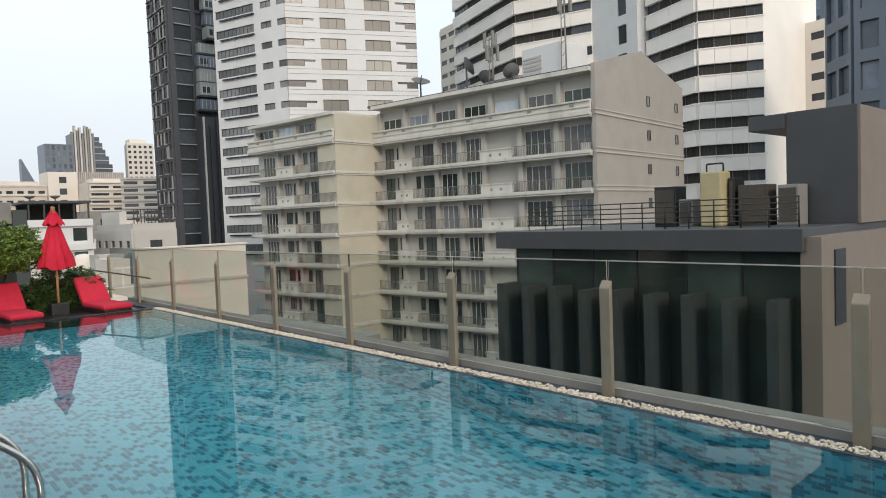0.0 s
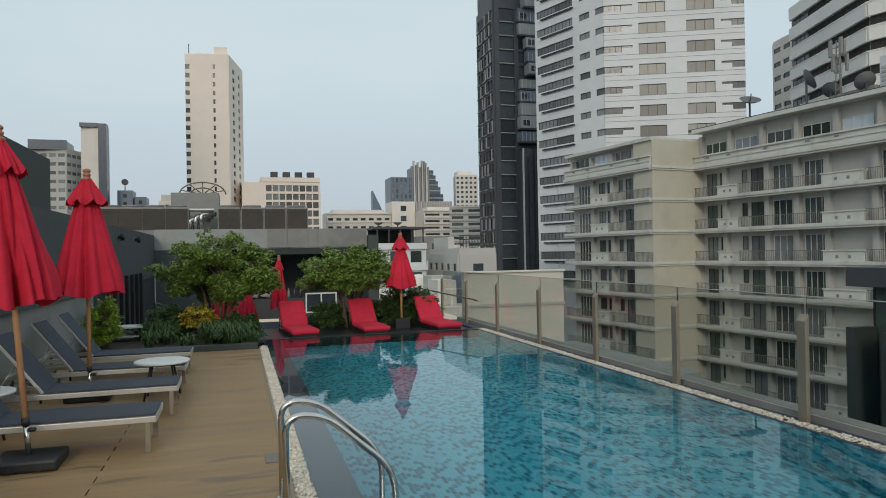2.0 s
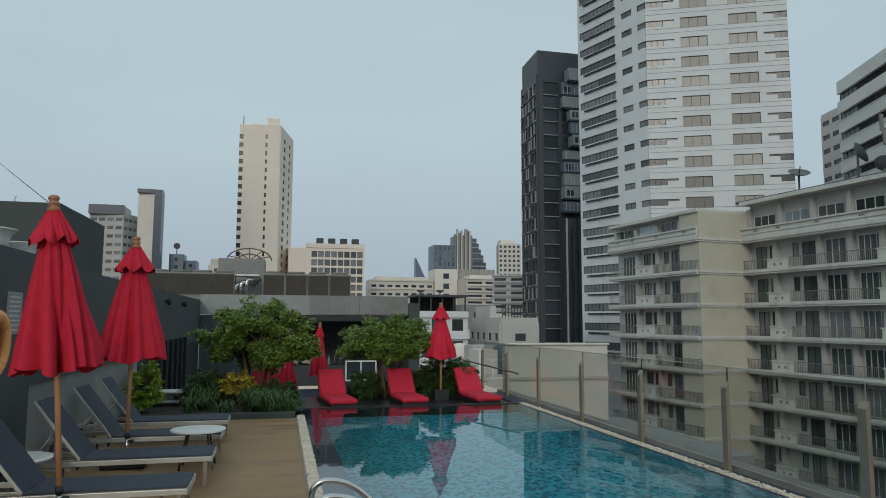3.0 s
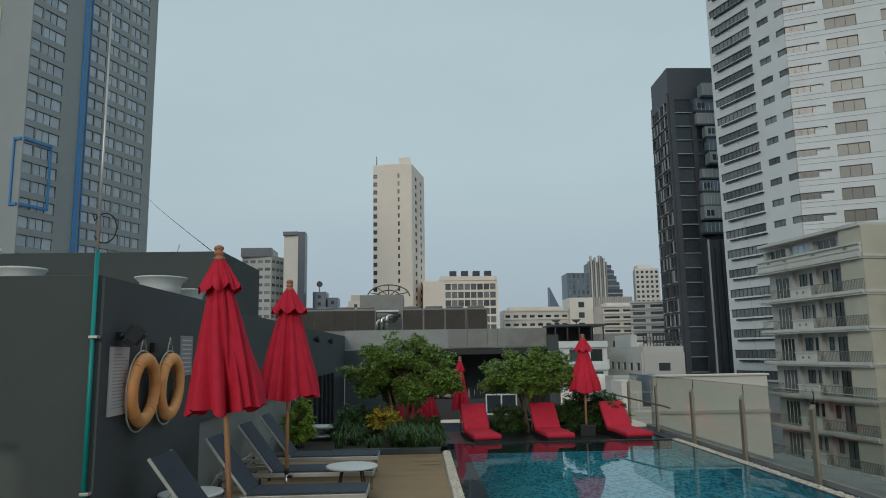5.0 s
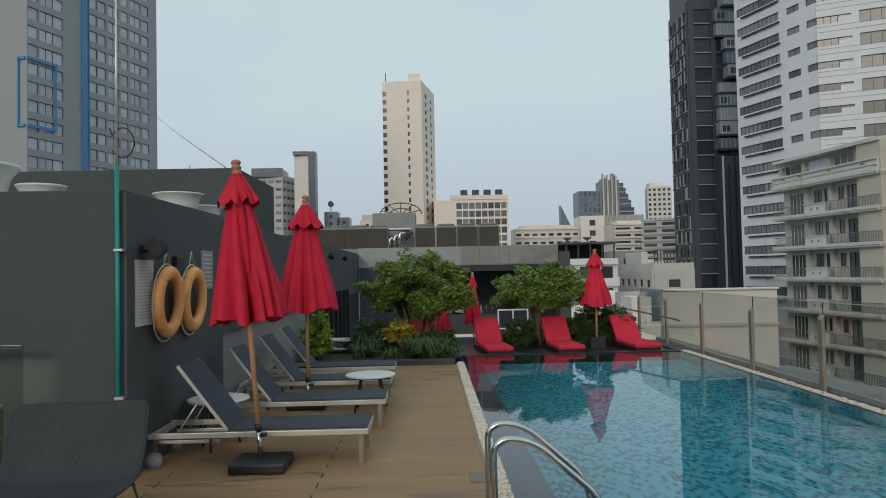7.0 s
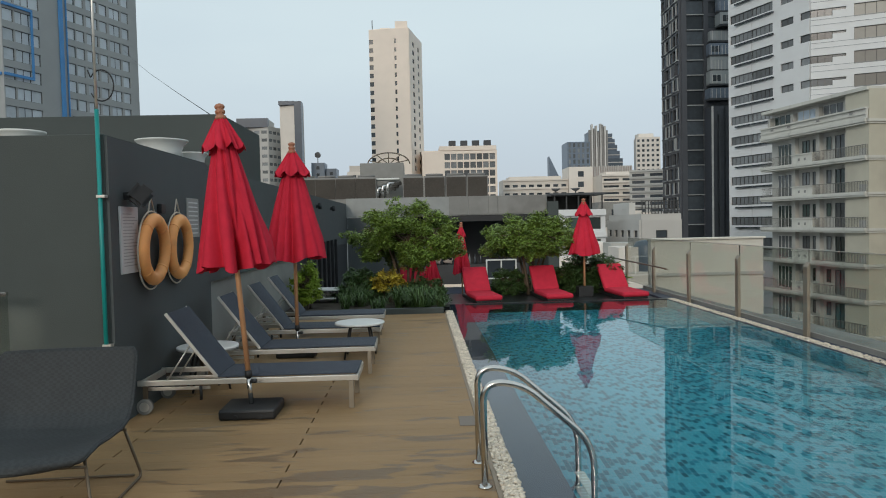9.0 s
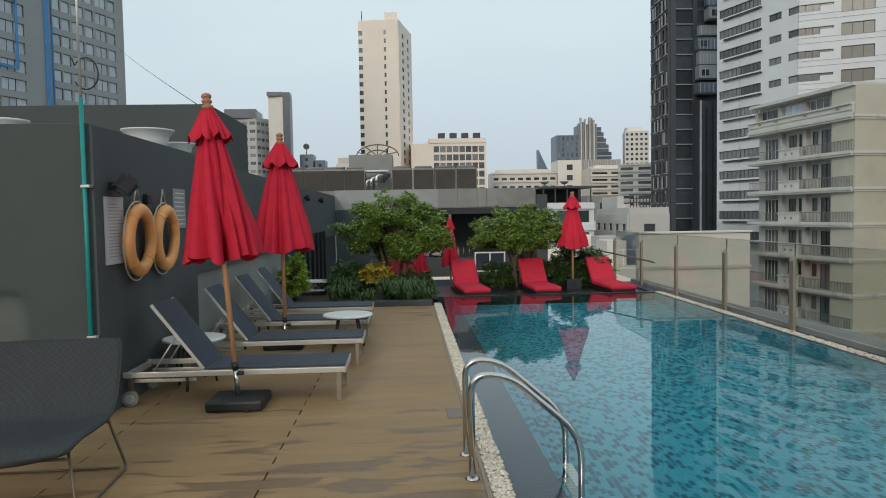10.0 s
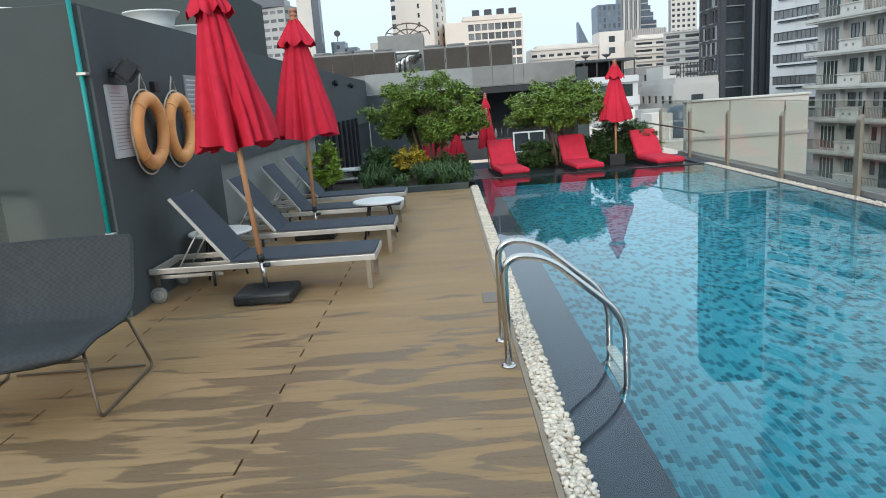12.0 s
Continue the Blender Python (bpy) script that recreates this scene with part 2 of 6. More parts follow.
M["bark"] = mat("grey_brown_bark", (0.14, 0.10, 0.07), 0.85, vary=0.3, scale=20, bump=0.6, bump_scale=60)
M["soil"] = mat("dark_soil", (0.05, 0.04, 0.03), 0.95, vary=0.3, scale=20, bump=0.6)
M["beige"] = mat("cream_painted_render", (0.525, 0.495, 0.405), 0.8, vary=0.08, scale=0.8, bump=0.1, stain=0.3, stain_color=(0.34, 0.31, 0.26), stain_scale=0.25)
M["beige_grey"] = mat("grey_beige_render", (0.47, 0.462, 0.43), 0.8, vary=0.08, scale=0.8, stain=0.3, stain_color=(0.28, 0.265, 0.24), stain_scale=0.25)
M["white_wall"] = mat("white_tower_cladding", (0.69, 0.70, 0.705), 0.65, vary=0.06, scale=0.5, stain=0.2, stain_color=(0.45, 0.44, 0.42), stain_scale=0.12)
M["cream_wall"] = mat("cream_tower_cladding", (0.86, 0.745, 0.645), 0.7, vary=0.05, scale=0.3)
M["dark_tower"] = mat("charcoal_tower_cladding", (0.060, 0.066, 0.078), 0.5, vary=0.15, scale=0.4)
M["grey_tower"] = mat("blue_grey_tower_cladding", (0.32, 0.335, 0.335), 0.65, vary=0.06, scale=0.4)
M["haze"] = mat("pale_distant_render", (0.48, 0.465, 0.44), 0.8, vary=0.12, scale=0.2, obj=0.18)
M["haze_blue"] = mat("distant_blue_grey_glass", (0.13, 0.165, 0.21), 0.35, vary=0.15, scale=0.2, obj=0.15)
M["haze_white"] = mat("distant_white_render", (0.70, 0.645, 0.585), 0.8, vary=0.08, scale=0.2, obj=0.1)
M["blue"] = mat("bright_blue_trim", (0.06, 0.24, 0.52), 0.5, vary=0.1)
M["yellow"] = mat("yellow_green_panel", (0.50, 0.51, 0.33), 0.6, vary=0.12, scale=1)
M["pane_dark"] = glass_mat("dark_window_glass", (0.045, 0.055, 0.065), 0.22)
M["pane_mid"] = glass_mat("grey_window_glass", (0.16, 0.17, 0.175), 0.22)
M["pane_green"] = glass_mat("green_tinted_glass", (0.052, 0.075, 0.068), 0.12)
M["pane_blue"] = glass_mat("pale_blue_window_glass", (0.46, 0.53, 0.60), 0.2, vary=0.15)
M["pane_taupe"] = glass_mat("curtained_taupe_window", (0.235, 0.228, 0.205), 0.35, vary=0.12)
# matte near-black: the shade inside open decks and terraces, put into the colour
M["pane_deep"] = mat("painted_opening_shade", (0.032, 0.030, 0.027), 0.85, vary=0.3, scale=1.0, obj=0.5)
M["pane_steel"] = glass_mat("steel_blue_window_glass", (0.13, 0.16, 0.20), 0.2, vary=0.25)
M["cream_plain"] = mat("cream_painted_roof_wall", (0.62, 0.59, 0.52), 0.75, vary=0.05, scale=1.5, stain=0.15, stain_color=(0.45, 0.43, 0.38), stain_scale=0.6)
M["slab_edge"] = mat("pale_painted_slab_edge", (0.61, 0.60, 0.55), 0.75, vary=0.08, scale=0.9, stain=0.45, stain_color=(0.30, 0.29, 0.26), stain_scale=0.5, stain_stretch=(1, 1, 0.25))
M["rail_grey"] = mat("grey_painted_railing", (0.17, 0.17, 0.16), 0.6, vary=0.15)
# greyer render, its colour also darkened to offset strong sun on this end
M["gable"] = mat("grey_gable_toned_for_sun", (0.375, 0.355, 0.325), 0.8, vary=0.08, scale=0.8, stain=0.3, stain_color=(0.27, 0.255, 0.23), stain_scale=0.25)
M["pink_fin"] = mat("pinkish_concrete_fins", (0.42, 0.35, 0.32), 0.8, vary=0.1, scale=0.3)
M["frame_dark"] = mat("dark_window_frame", (0.05, 0.05, 0.05), 0.5)
M["frame_white"] = mat("white_window_frame", (0.6, 0.6, 0.58), 0.5)
M["band_white"] = mat("bright_white_spandrel", (0.93, 0.89, 0.84), 0.6, vary=0.05, scale=0.4, stain=0.2, stain_color=(0.6, 0.58, 0.55), stain_scale=0.1)
M["fin"] = mat("dark_green_grey_fin", (0.042, 0.053, 0.054), 0.5, vary=0.2, scale=1.5)
M["navy"] = mat("navy_tower_glass", (0.045, 0.065, 0.095), 0.3, vary=0.2, scale=0.3)
M["mesh_grey"] = mat("grey_dish_mesh", (0.13, 0.135, 0.14), 0.6, vary=0.15, scale=4)
M["slate"] = mat("dark_slate_cladding", (0.052, 0.056, 0.062), 0.5, vary=0.15, scale=1.5)
M["taupe"] = mat("taupe_render", (0.20, 0.17, 0.145), 0.75, vary=0.08, scale=1.5)
M["asphalt"] = mat("city_ground", (0.10, 0.10, 0.10), 0.9, vary=0.3, scale=0.05)
M["ac_grill"] = mat("rusty_dark_condenser_fins", (0.065, 0.055, 0.045), 0.7, vary=0.25, scale=12, bump=0.6, bump_scale=150)
M["ac_body"] = mat("grey_condenser_casing", (0.24, 0.235, 0.225), 0.6, vary=0.12, scale=3)
M["tank"] = mat("ochre_painted_steel", (0.42, 0.36, 0.21), 0.5, vary=0.12, scale=3)


def clear_glass(name, tint=(0.93, 0.96, 0.95), ior=1.45, rough=0.0, spec=0.5):
    m = bpy.data.materials.new(name)
    m.use_nodes = True
    b = m.node_tree.nodes["Principled BSDF"]
    b.inputs["Base Color"].default_value = (*tint, 1)
    b.inputs["Roughness"].default_value, b.inputs["IOR"].default_value = rough, ior
    b.inputs["Transmission Weight"].default_value = 1.0
    b.inputs["Specular IOR Level"].default_value = spec
    return m


M["glass"] = clear_glass("clear_balustrade_glass", (0.72, 0.75, 0.72), 1.18, 0.0, 0.2)
M["water"] = clear_glass("pool_water", (0.74, 0.97, 0.985), 1.33, 0.0)
_nt = M["water"].node_tree
_geo = _nt.nodes.new("ShaderNodeNewGeometry")
_wa = _nt.nodes.new("ShaderNodeTexNoise")
_wa.inputs["Scale"].default_value, _wa.inputs["Detail"].default_value = 2.6, 2.0
_wb = _nt.nodes.new("ShaderNodeBump")
_wb.inputs["Strength"].default_value, _wb.inputs["Distance"].default_value = 0.006, 0.05
_nt.links.new(_geo.outputs["Position"], _wa.inputs["Vector"])
_nt.links.new(_wa.outputs["Fac"], _wb.inputs["Height"])
_nt.links.new(_wb.outputs["Normal"], _nt.nodes["Principled BSDF"].inputs["Normal"])


# ---------- mesh helpers ----------
def quad_box(bm, x0, y0, z0, x1, y1, z1, mi=0):
    v = [bm.verts.new((x, y, z)) for z in (z0, z1) for x, y in ((x0, y0), (x1, y0), (x1, y1), (x0, y1))]
    for f in ((3, 2, 1, 0), (4, 5, 6, 7), (0, 1, 5, 4), (1, 2, 6, 5), (2, 3, 7, 6), (3, 0, 4, 7)):
        bm.faces.new([v[i] for i in f]).material_index = mi
    return v


def box_bm(x0, y0, z0, x1, y1, z1, bevel=0.0):
    bm = bmesh.new()
    quad_box(bm, x0, y0, z0, x1, y1, z1)
    if bevel:
        bmesh.ops.bevel(bm, geom=bm.edges[:], offset=bevel, segments=2, affect="EDGES", profile=0.5)
    return bm


def sweep(bm, path, r, n=10, cap=True):
    """A round tube along a path of points; r: one radius or one for each point."""
    pts = [Vector(p) for p in path]
    rs = [r] * len(pts) if not isinstance(r, (list, tuple)) else r
    rings, up = [], None
    for i, p in enumerate(pts):
        d = (pts[min(i + 1, len(pts) - 1)] - pts[max(i - 1, 0)]).normalized()
        if up is None:
            up = d.orthogonal().normalized()
        side = d.cross(up).normalized()
        up = side.cross(d).normalized()
        rings.append([bm.verts.new(p + (math.cos(a) * up + math.sin(a) * side) * rs[i]) for a in (2 * math.pi * k / n for k in range(n))])
    for a, b in zip(rings, rings[1:]):
        for k in range(n):
            bm.faces.new((a[k], a[(k + 1) % n], b[(k + 1) % n], b[k])).smooth = True
    if cap:
        bm.faces.new(rings[0][::-1])
        bm.faces.new(rings[-1])


def arc(pts, rad=0.1, n=6):
    """A path through points with its corners rounded."""
    pts = [Vector(p) for p in pts]
    out = [pts[0]]
    for a, b, c in zip(pts, pts[1:], pts[2:]):
        u, v = (a - b), (c - b)
        k = min(rad, u.length * 0.49, v.length * 0.49)
        p, q = b + u.normalized() * k, b + v.normalized() * k
        for i in range(n + 1):
            t = i / n
            out.append((1 - t) ** 2 * p + 2 * t * (1 - t) * b + t * t * q)
    return out + [pts[-1]]


def lathe(bm, profile, n=24, x=0.0, y=0.0, smooth=True):
    """A body of revolution about a vertical axis; profile: (radius, height)."""
    rings = [[bm.verts.new((x + r * math.cos(2 * math.pi * k / n), y + r * math.sin(2 * math.pi * k / n), z)) for k in range(n)] for r, z in profile]
    for a, b in zip(rings, rings[1:]):
        for k in range(n):
            bm.faces.new((a[k], a[(k + 1) % n], b[(k + 1) % n], b[k])).smooth = smooth
    bm.faces.new(rings[0][::-1])
    bm.faces.new(rings[-1])


def finish(name, bm, mats):
    me = bpy.data.meshes.new(name)
    bmesh.ops.recalc_face_normals(bm, faces=bm.faces[:])
    bm.to_mesh(me)
    bm.free()
    for m in (mats if isinstance(mats, (list, tuple)) else [mats]):
        me.materials.append(m)
    return me


def part(name, bm, mats, parent, label="", m=None):
    """One mesh object under a thing or a part."""
    ob = new(name, bm if isinstance(bm, bpy.types.Mesh) else finish(name, bm, mats))
    ob.parent = parent
    if m is not None:
        ob.matrix_basis = m
    return tagged(ob, label)


def thing(name, label, category, m=None, group="", kind=""):
    ob = new(name)
    ob.empty_display_size = 0.1
    if m is not None:
        ob.matrix_basis = m
    return tagged(ob, label, category, group, kind)


def solid(name, bm, mats, label, category, kind="", group="", m=None):
    """A thing that is one mesh."""
    ob = new(name, finish(name, bm, mats))
    if m is not None:
        ob.matrix_basis = m
    return tagged(ob, label, category, group, kind)


def flat_mesh(name, verts, faces, mats, mi=None, smooth=False):
    me = bpy.data.meshes.new(name)
    me.from_pydata(verts, [], faces)
    for m in (mats if isinstance(mats, (list, tuple)) else [mats]):
        me.materials.append(m)
    if mi is not None:
        me.polygons.foreach_set("material_index", mi)
    if smooth:
        me.polygons.foreach_set("use_smooth", [True] * len(faces))
    me.update()
    return me


# ---------- the rooftop: pool, deck, walls ----------
POOL_X0, POOL_X1, POOL_Y0, POOL_Y1, WATER = 0.14, 4.76, -4.0, 13.8, -0.03
EDGE = 0.332                          # width of the submerged granite edge beside the deck

floor = solid("floor_deck", box_bm(-9.0, -6.0, -0.30, 0.0, 12.25, -0.03), M["deck_gap"], "brown composite deck boards with wet patches", "deck floor", "structure")
slab = solid("floor_slab", box_bm(-9.0, -6.0, -1.9, 6.2, 26.0, -1.45), M["concrete"], "grey concrete roof slab under the terrace", "slab", "structure")

pool = thing("pool_basin", "rectangular infinity pool lined with turquoise mosaic tiles", "swimming pool", kind="structure")
bm = bmesh.new()
quad_box(bm, POOL_X0 + EDGE, POOL_Y0, -1.40, POOL_X1, POOL_Y1 - 0.12, -1.262)
part("pool_floor", bm, M["grout"], pool)
bm = bmesh.new()
quad_box(bm, POOL_X0, POOL_Y0, -1.40, POOL_X0 + EDGE, POOL_Y1, -0.055)
part("coping", bm, M["coping"], pool, "dark grey granite edge just under the water")
bm = bmesh.new()
quad_box(bm, POOL_X0 + EDGE, POOL_Y1 - 0.12, -1.40, POOL_X1, POOL_Y1 + 0.02, -0.015)
part("end_edge", bm, M["black_stone"], pool, "black stone overflow edge")
bm = bmesh.new()
quad_box(bm, POOL_X1 - 0.01, POOL_Y0, -0.10, POOL_X1 + 0.03, POOL_Y1, -0.028)
part("side_edge", bm, M["coping"], pool, "grey stone overflow edge")
bm = bmesh.new()
quad_box(bm, POOL_X1 - 0.008, POOL_Y0, -1.40, POOL_X1 + 0.03, POOL_Y1, -0.10)
part("side_wall", bm, M["grout"], pool)
bm = bmesh.new()
quad_box(bm, POOL_X0, POOL_Y0 - 0.2, -1.40, POOL_X1, POOL_Y0, 0.0)
part("near_edge", bm, M["coping"], pool)

# mosaic: rows along the pool, laid in half bond
TILE_L, TILE_W, JOINT = 0.088, 0.049, 0.005
random.seed(11)
tile_mesh = {}
for key in ("tile_light", "tile_dark"):
    bm = bmesh.new()
    v = [bm.verts.new((sx * (TILE_W - JOINT) / 2, sy * (TILE_L - JOINT) / 2, 0)) for sx, sy in ((-1, -1), (1, -1), (1, 1), (-1, 1))]
    t = [bm.verts.new((sx * ((TILE_W - JOINT) / 2 - 0.0015), sy * ((TILE_L - JOINT) / 2 - 0.0015), 0.0025)) for sx, sy in ((-1, -1), (1, -1), (1, 1), (-1, 1))]
    for k in range(4):
        bm.faces.new((v[k], v[(k + 1) % 4], t[(k + 1) % 4], t[k]))
    bm.faces.new(t)
    tile_mesh[key] = finish("tile", bm, M[key])
tv, tf, ti, singles = [], [], [], []
cols = int((POOL_X1 - POOL_X0 - EDGE) / TILE_W)
rows = int((POOL_Y1 - 0.12 - POOL_Y0) / TILE_L)
for i in range(cols):
    x = POOL_X0 + EDGE + (i + 0.5) * TILE_W
    last_dark = False
    for j in range(rows):
        y = POOL_Y0 + (j + 0.5 + 0.5 * (i % 2)) * TILE_L
        dark = random.random() < (0.30 if last_dark else 0.50)      # even scatter
        last_dark = dark
        if x < 1.45 and 5.0 < y < 5.9 and len(singles) < 298:
            singles.append((x, y, dark))
            continue
        b = len(tv)
        a, c = (TILE_W - JOINT) / 2, (TILE_L - JOINT) / 2
        tv += [(x - a, y - c, -1.262), (x + a, y - c, -1.262), (x + a, y + c, -1.262), (x - a, y + c, -1.262)]
        tv += [(x - a + 0.0015, y - c + 0.0015, -1.2595), (x + a - 0.0015, y - c + 0.0015, -1.2595), (x + a - 0.0015, y + c - 0.0015, -1.2595), (x - a + 0.0015, y + c - 0.0015, -1.2595)]
        tf += [(b, b + 1, b + 5, b + 4), (b + 1, b + 2, b + 6, b + 5), (b + 2, b + 3, b + 7, b + 6), (b + 3, b, b + 4, b + 7), (b + 4, b + 5, b + 6, b + 7)]
        ti += [1 if dark else 0] * 5
mosaic = part("mosaic", flat_mesh("mosaic", tv, tf, [M["tile_light"], M["tile_dark"]], ti), None, pool)
mosaic["kind"] = "stuff"
SINGLE_TILES = singles

# side linings, tiled in the same mosaic colours
bm = bmesh.new()
for j in range(rows):
    for k in range(19):
        z = -1.24 + k * 0.064
        y = POOL_Y0 + (j + 0.5 + 0.5 * (k % 2)) * TILE_L
        mi = 1 if random.random() < 0.45 else 0
        v = [bm.verts.new((POOL_X1 - 0.012, y + a * TILE_L * 0.47, z + c * 0.030)) for a, c in ((-1, -1), (1, -1), (1, 1), (-1, 1))]
        bm.faces.new(v).material_index = mi
lining = part("lining", bm, [M["tile_light"], M["tile_dark"]], pool)
lining["kind"] = "stuff"

bm = bmesh.new()
bm.faces.new([bm.verts.new(p) for p in ((POOL_X0, POOL_Y0, WATER), (POOL_X1, POOL_Y0, WATER), (POOL_X1, POOL_Y1, WATER), (POOL_X0, POOL_Y1, WATER))])
water = solid("water", bm, M["water"], "clear still pool water with soft ripples", "water", "structure")
water.visible_shadow = False


def pebble_strip(name, x0, x1, y0, y1, z, count, label):
    rnd = random.Random(5)
    ico = bmesh.new()
    bmesh.ops.create_icosphere(ico, subdivisions=1, radius=1.0)
    iv = [v.co.copy() for v in ico.verts]
    idx = [[v.index for v in f.verts] for f in ico.faces]
    ico.free()
    vs, fs = [], []
    for _ in range(count):
        c = Vector((rnd.uniform(x0, x1), rnd.uniform(y0, y1), z + rnd.uniform(-0.012, 0.008)))
        s = (rnd.uniform(0.013, 0.025), rnd.uniform(0.011, 0.019), rnd.uniform(0.007, 0.012))
        r = Euler((rnd.uniform(-0.4, 0.4), rnd.uniform(-0.4, 0.4), rnd.uniform(0, 6.28))).to_matrix()
        b = len(vs)
        vs += [tuple(c + r @ Vector((v.x * s[0] * rnd.uniform(0.8, 1.15), v.y * s[1], v.z * s[2]))) for v in iv]
        fs += [tuple(b + i for i in f) for f in idx]
    ob = new(name, flat_mesh(name, vs, fs, M["pebble"], smooth=True))
    return tagged(ob, label, "pebbles", kind="stuff")


solid("pebble_channel", box_bm(0.0, -6.0, -0.25, 0.138, 12.6, -0.020), M["pebble"], "shallow drain channel along the deck", "channel", "structure")
pebble_strip("pebbles", 0.014, 0.140, -5.8, 12.6, -0.006, 8200, "white river pebbles in the drain channel")
solid("fence_channel", box_bm(4.79, -6.0, -1.4, 5.3, 16.2, -0.04), M["coping"], "low grey stone channel below the glass fence", "channel", "structure")
pebble_strip("pebbles", 4.80, 4.93, -5.8, 13.8, -0.026, 5800, "white pebbles along the foot of the glass fence")
solid("edge_kerb", box_bm(-0.024, -6.0, -0.2, 0.004, 12.3, 0.003), M["edging"], "thin metal edge between deck and pebbles", "edging", "structure")
solid("fence_kerb", box_bm(5.06, -6.0, -0.5, 5.30, 16.2, 0.03), M["concrete"], "low grey concrete kerb outside the glass fence", "kerb", "structure")

# walls of the service block beside the deck
solid("wall_front", box_bm(-12.0, 5.29, -0.3, -3.13, 8.07, 2.52, 0.006), M["wall_mid"], "charcoal rendered service block wall", "wall", "structure")
solid("wall_side", box_bm(-3.135, 5.30, 0.0, -3.105, 8.07, 2.50), M["wall_dark"], "dark charcoal wall face with lifebuoys", "wall", "structure")
solid("wall_west_lower", box_bm(-3.7, 8.07, -0.3, -3.17, 14.6, 1.02), M["wall_pale"], "weathered pale grey lower wall", "wall", "structure")
solid("wall_west_far", box_bm(-3.7, 14.6, -0.9, -3.15, 25.2, 1.02), M["slate"], "dark recessed lower wall beyond the planting", "wall", "structure")
solid("wall_west_upper", box_bm(-12.0, 8.07, 1.02, -3.12, 25.2, 2.46), M["wall_dark"], "dark charcoal upper wall band", "wall", "structure")
solid("wall_stair_core", box_bm(-12.0, 9.0, 2.46, -3.16, 11.3, 3.27, 0.006), M["wall_mid"], "charcoal stair core rising above the roof", "wall", "structure")
solid("wall_back", box_bm(-12.0, -6.3, -0.3, 5.3, -6.0, 2.6), M["wall_mid"], "plain charcoal wall behind the terrace", "wall", "structure")
solid("wall_left", box_bm(-9.3, -6.0, -0.3, -9.0, 5.29, 2.6), M["wall_mid"], "plain charcoal wall at the end of the deck", "wall", "structure")


# ---------- glass fence ----------
POST_Y = [17.3, 15.22, 13.13, 10.97, 8.86, 6.79, 4.71, 2.63, 0.55, -1.53, -3.6]
fence = thing("glass_fence", "frameless glass balustrade with bronze metal posts", "fence")
bm = box_bm(-0.025, -0.055, -0.05, 0.025, 0.055, 1.03, 0.006)
for vert in bm.verts:                 # the top slants down towards the pool
    if vert.co.z > 0.9:
        vert.co.z -= 0.07 * (0.025 - vert.co.x) / 0.05
post_me = finish("post", bm, M["bronze"])
for y in POST_Y:
    part("post", post_me, None, fence, m=pose(5.0, y, 0))
for a, b in zip(POST_Y, POST_Y[1:]):
    bm = bmesh.new()
    quad_box(bm, 5.034, b + 0.01, 0.05, 5.046, a - 0.01, 1.20)
    p = part("pane", bm, M["glass"], fence, "clear glass panel with a faint green edge")
    p.visible_shadow = False
    bm = bmesh.new()
    quad_box(bm, 5.031, b + 0.01, 1.201, 5.049, a - 0.01, 1.209)
    part("edge_strip", bm, M["alu"], fence)
rail = thing("hand_rail", "thin dark metal hand rail at the end of the pool", "railing")
bm = bmesh.new()
sweep(bm, arc([(4.3, 17.2, 0.75), (4.75, 14.0, 0.62), (4.78, 13.75, 0.6)], 0.1), 0.018)
part("tube", bm, M["rod"], rail)
bm = bmesh.new()
sweep(bm, [(4.32, 17.1, -0.7), (4.32, 17.1, 0.75)], 0.018)
part("upright", bm, M["rod"], rail)


# ---------- pool ladder ----------
ladder = thing("pool_ladder", "polished stainless steel pool ladder over the water's edge", "pool ladder")
for y in (3.67, 4.12):
    bm = bmesh.new()
    path = arc([(-0.09, y, 0.0), (-0.09, y, 0.68), (0.16, y, 0.66), (0.62, y, 0.26), (0.62, y, -0.46), (0.50, y, -0.62)], 0.17, 8)
    sweep(bm, path, 0.0215, 14)
    part("rail", bm, M["steel"], ladder)
    bm = bmesh.new()
    lathe(bm, [(0.048, 0.0), (0.048, 0.006), (0.036, 0.014), (0.024, 0.018)], 20, -0.09, y)
    part("flange", bm, M["steel"], ladder, "round steel foot flange")
for z in (-0.18, -0.45):
    part("tread", box_bm(0.585, 3.69, z - 0.012, 0.655, 4.10, z + 0.010, 0.006), M["alu"], ladder, "ribbed grey metal tread")
    for k in range(8):
        y = 3.72 + k * 0.05
        part("rib", box_bm(0.588, y, z + 0.0105, 0.652, y + 0.012, z + 0.015), M["white"], ladder)

drain = solid("deck_drain", box_bm(-0.17, 5.00, 0.0, -0.03, 5.28, 0.008, 0.003), M["taupe"], "small square metal drain cover in the deck", "drain cover")


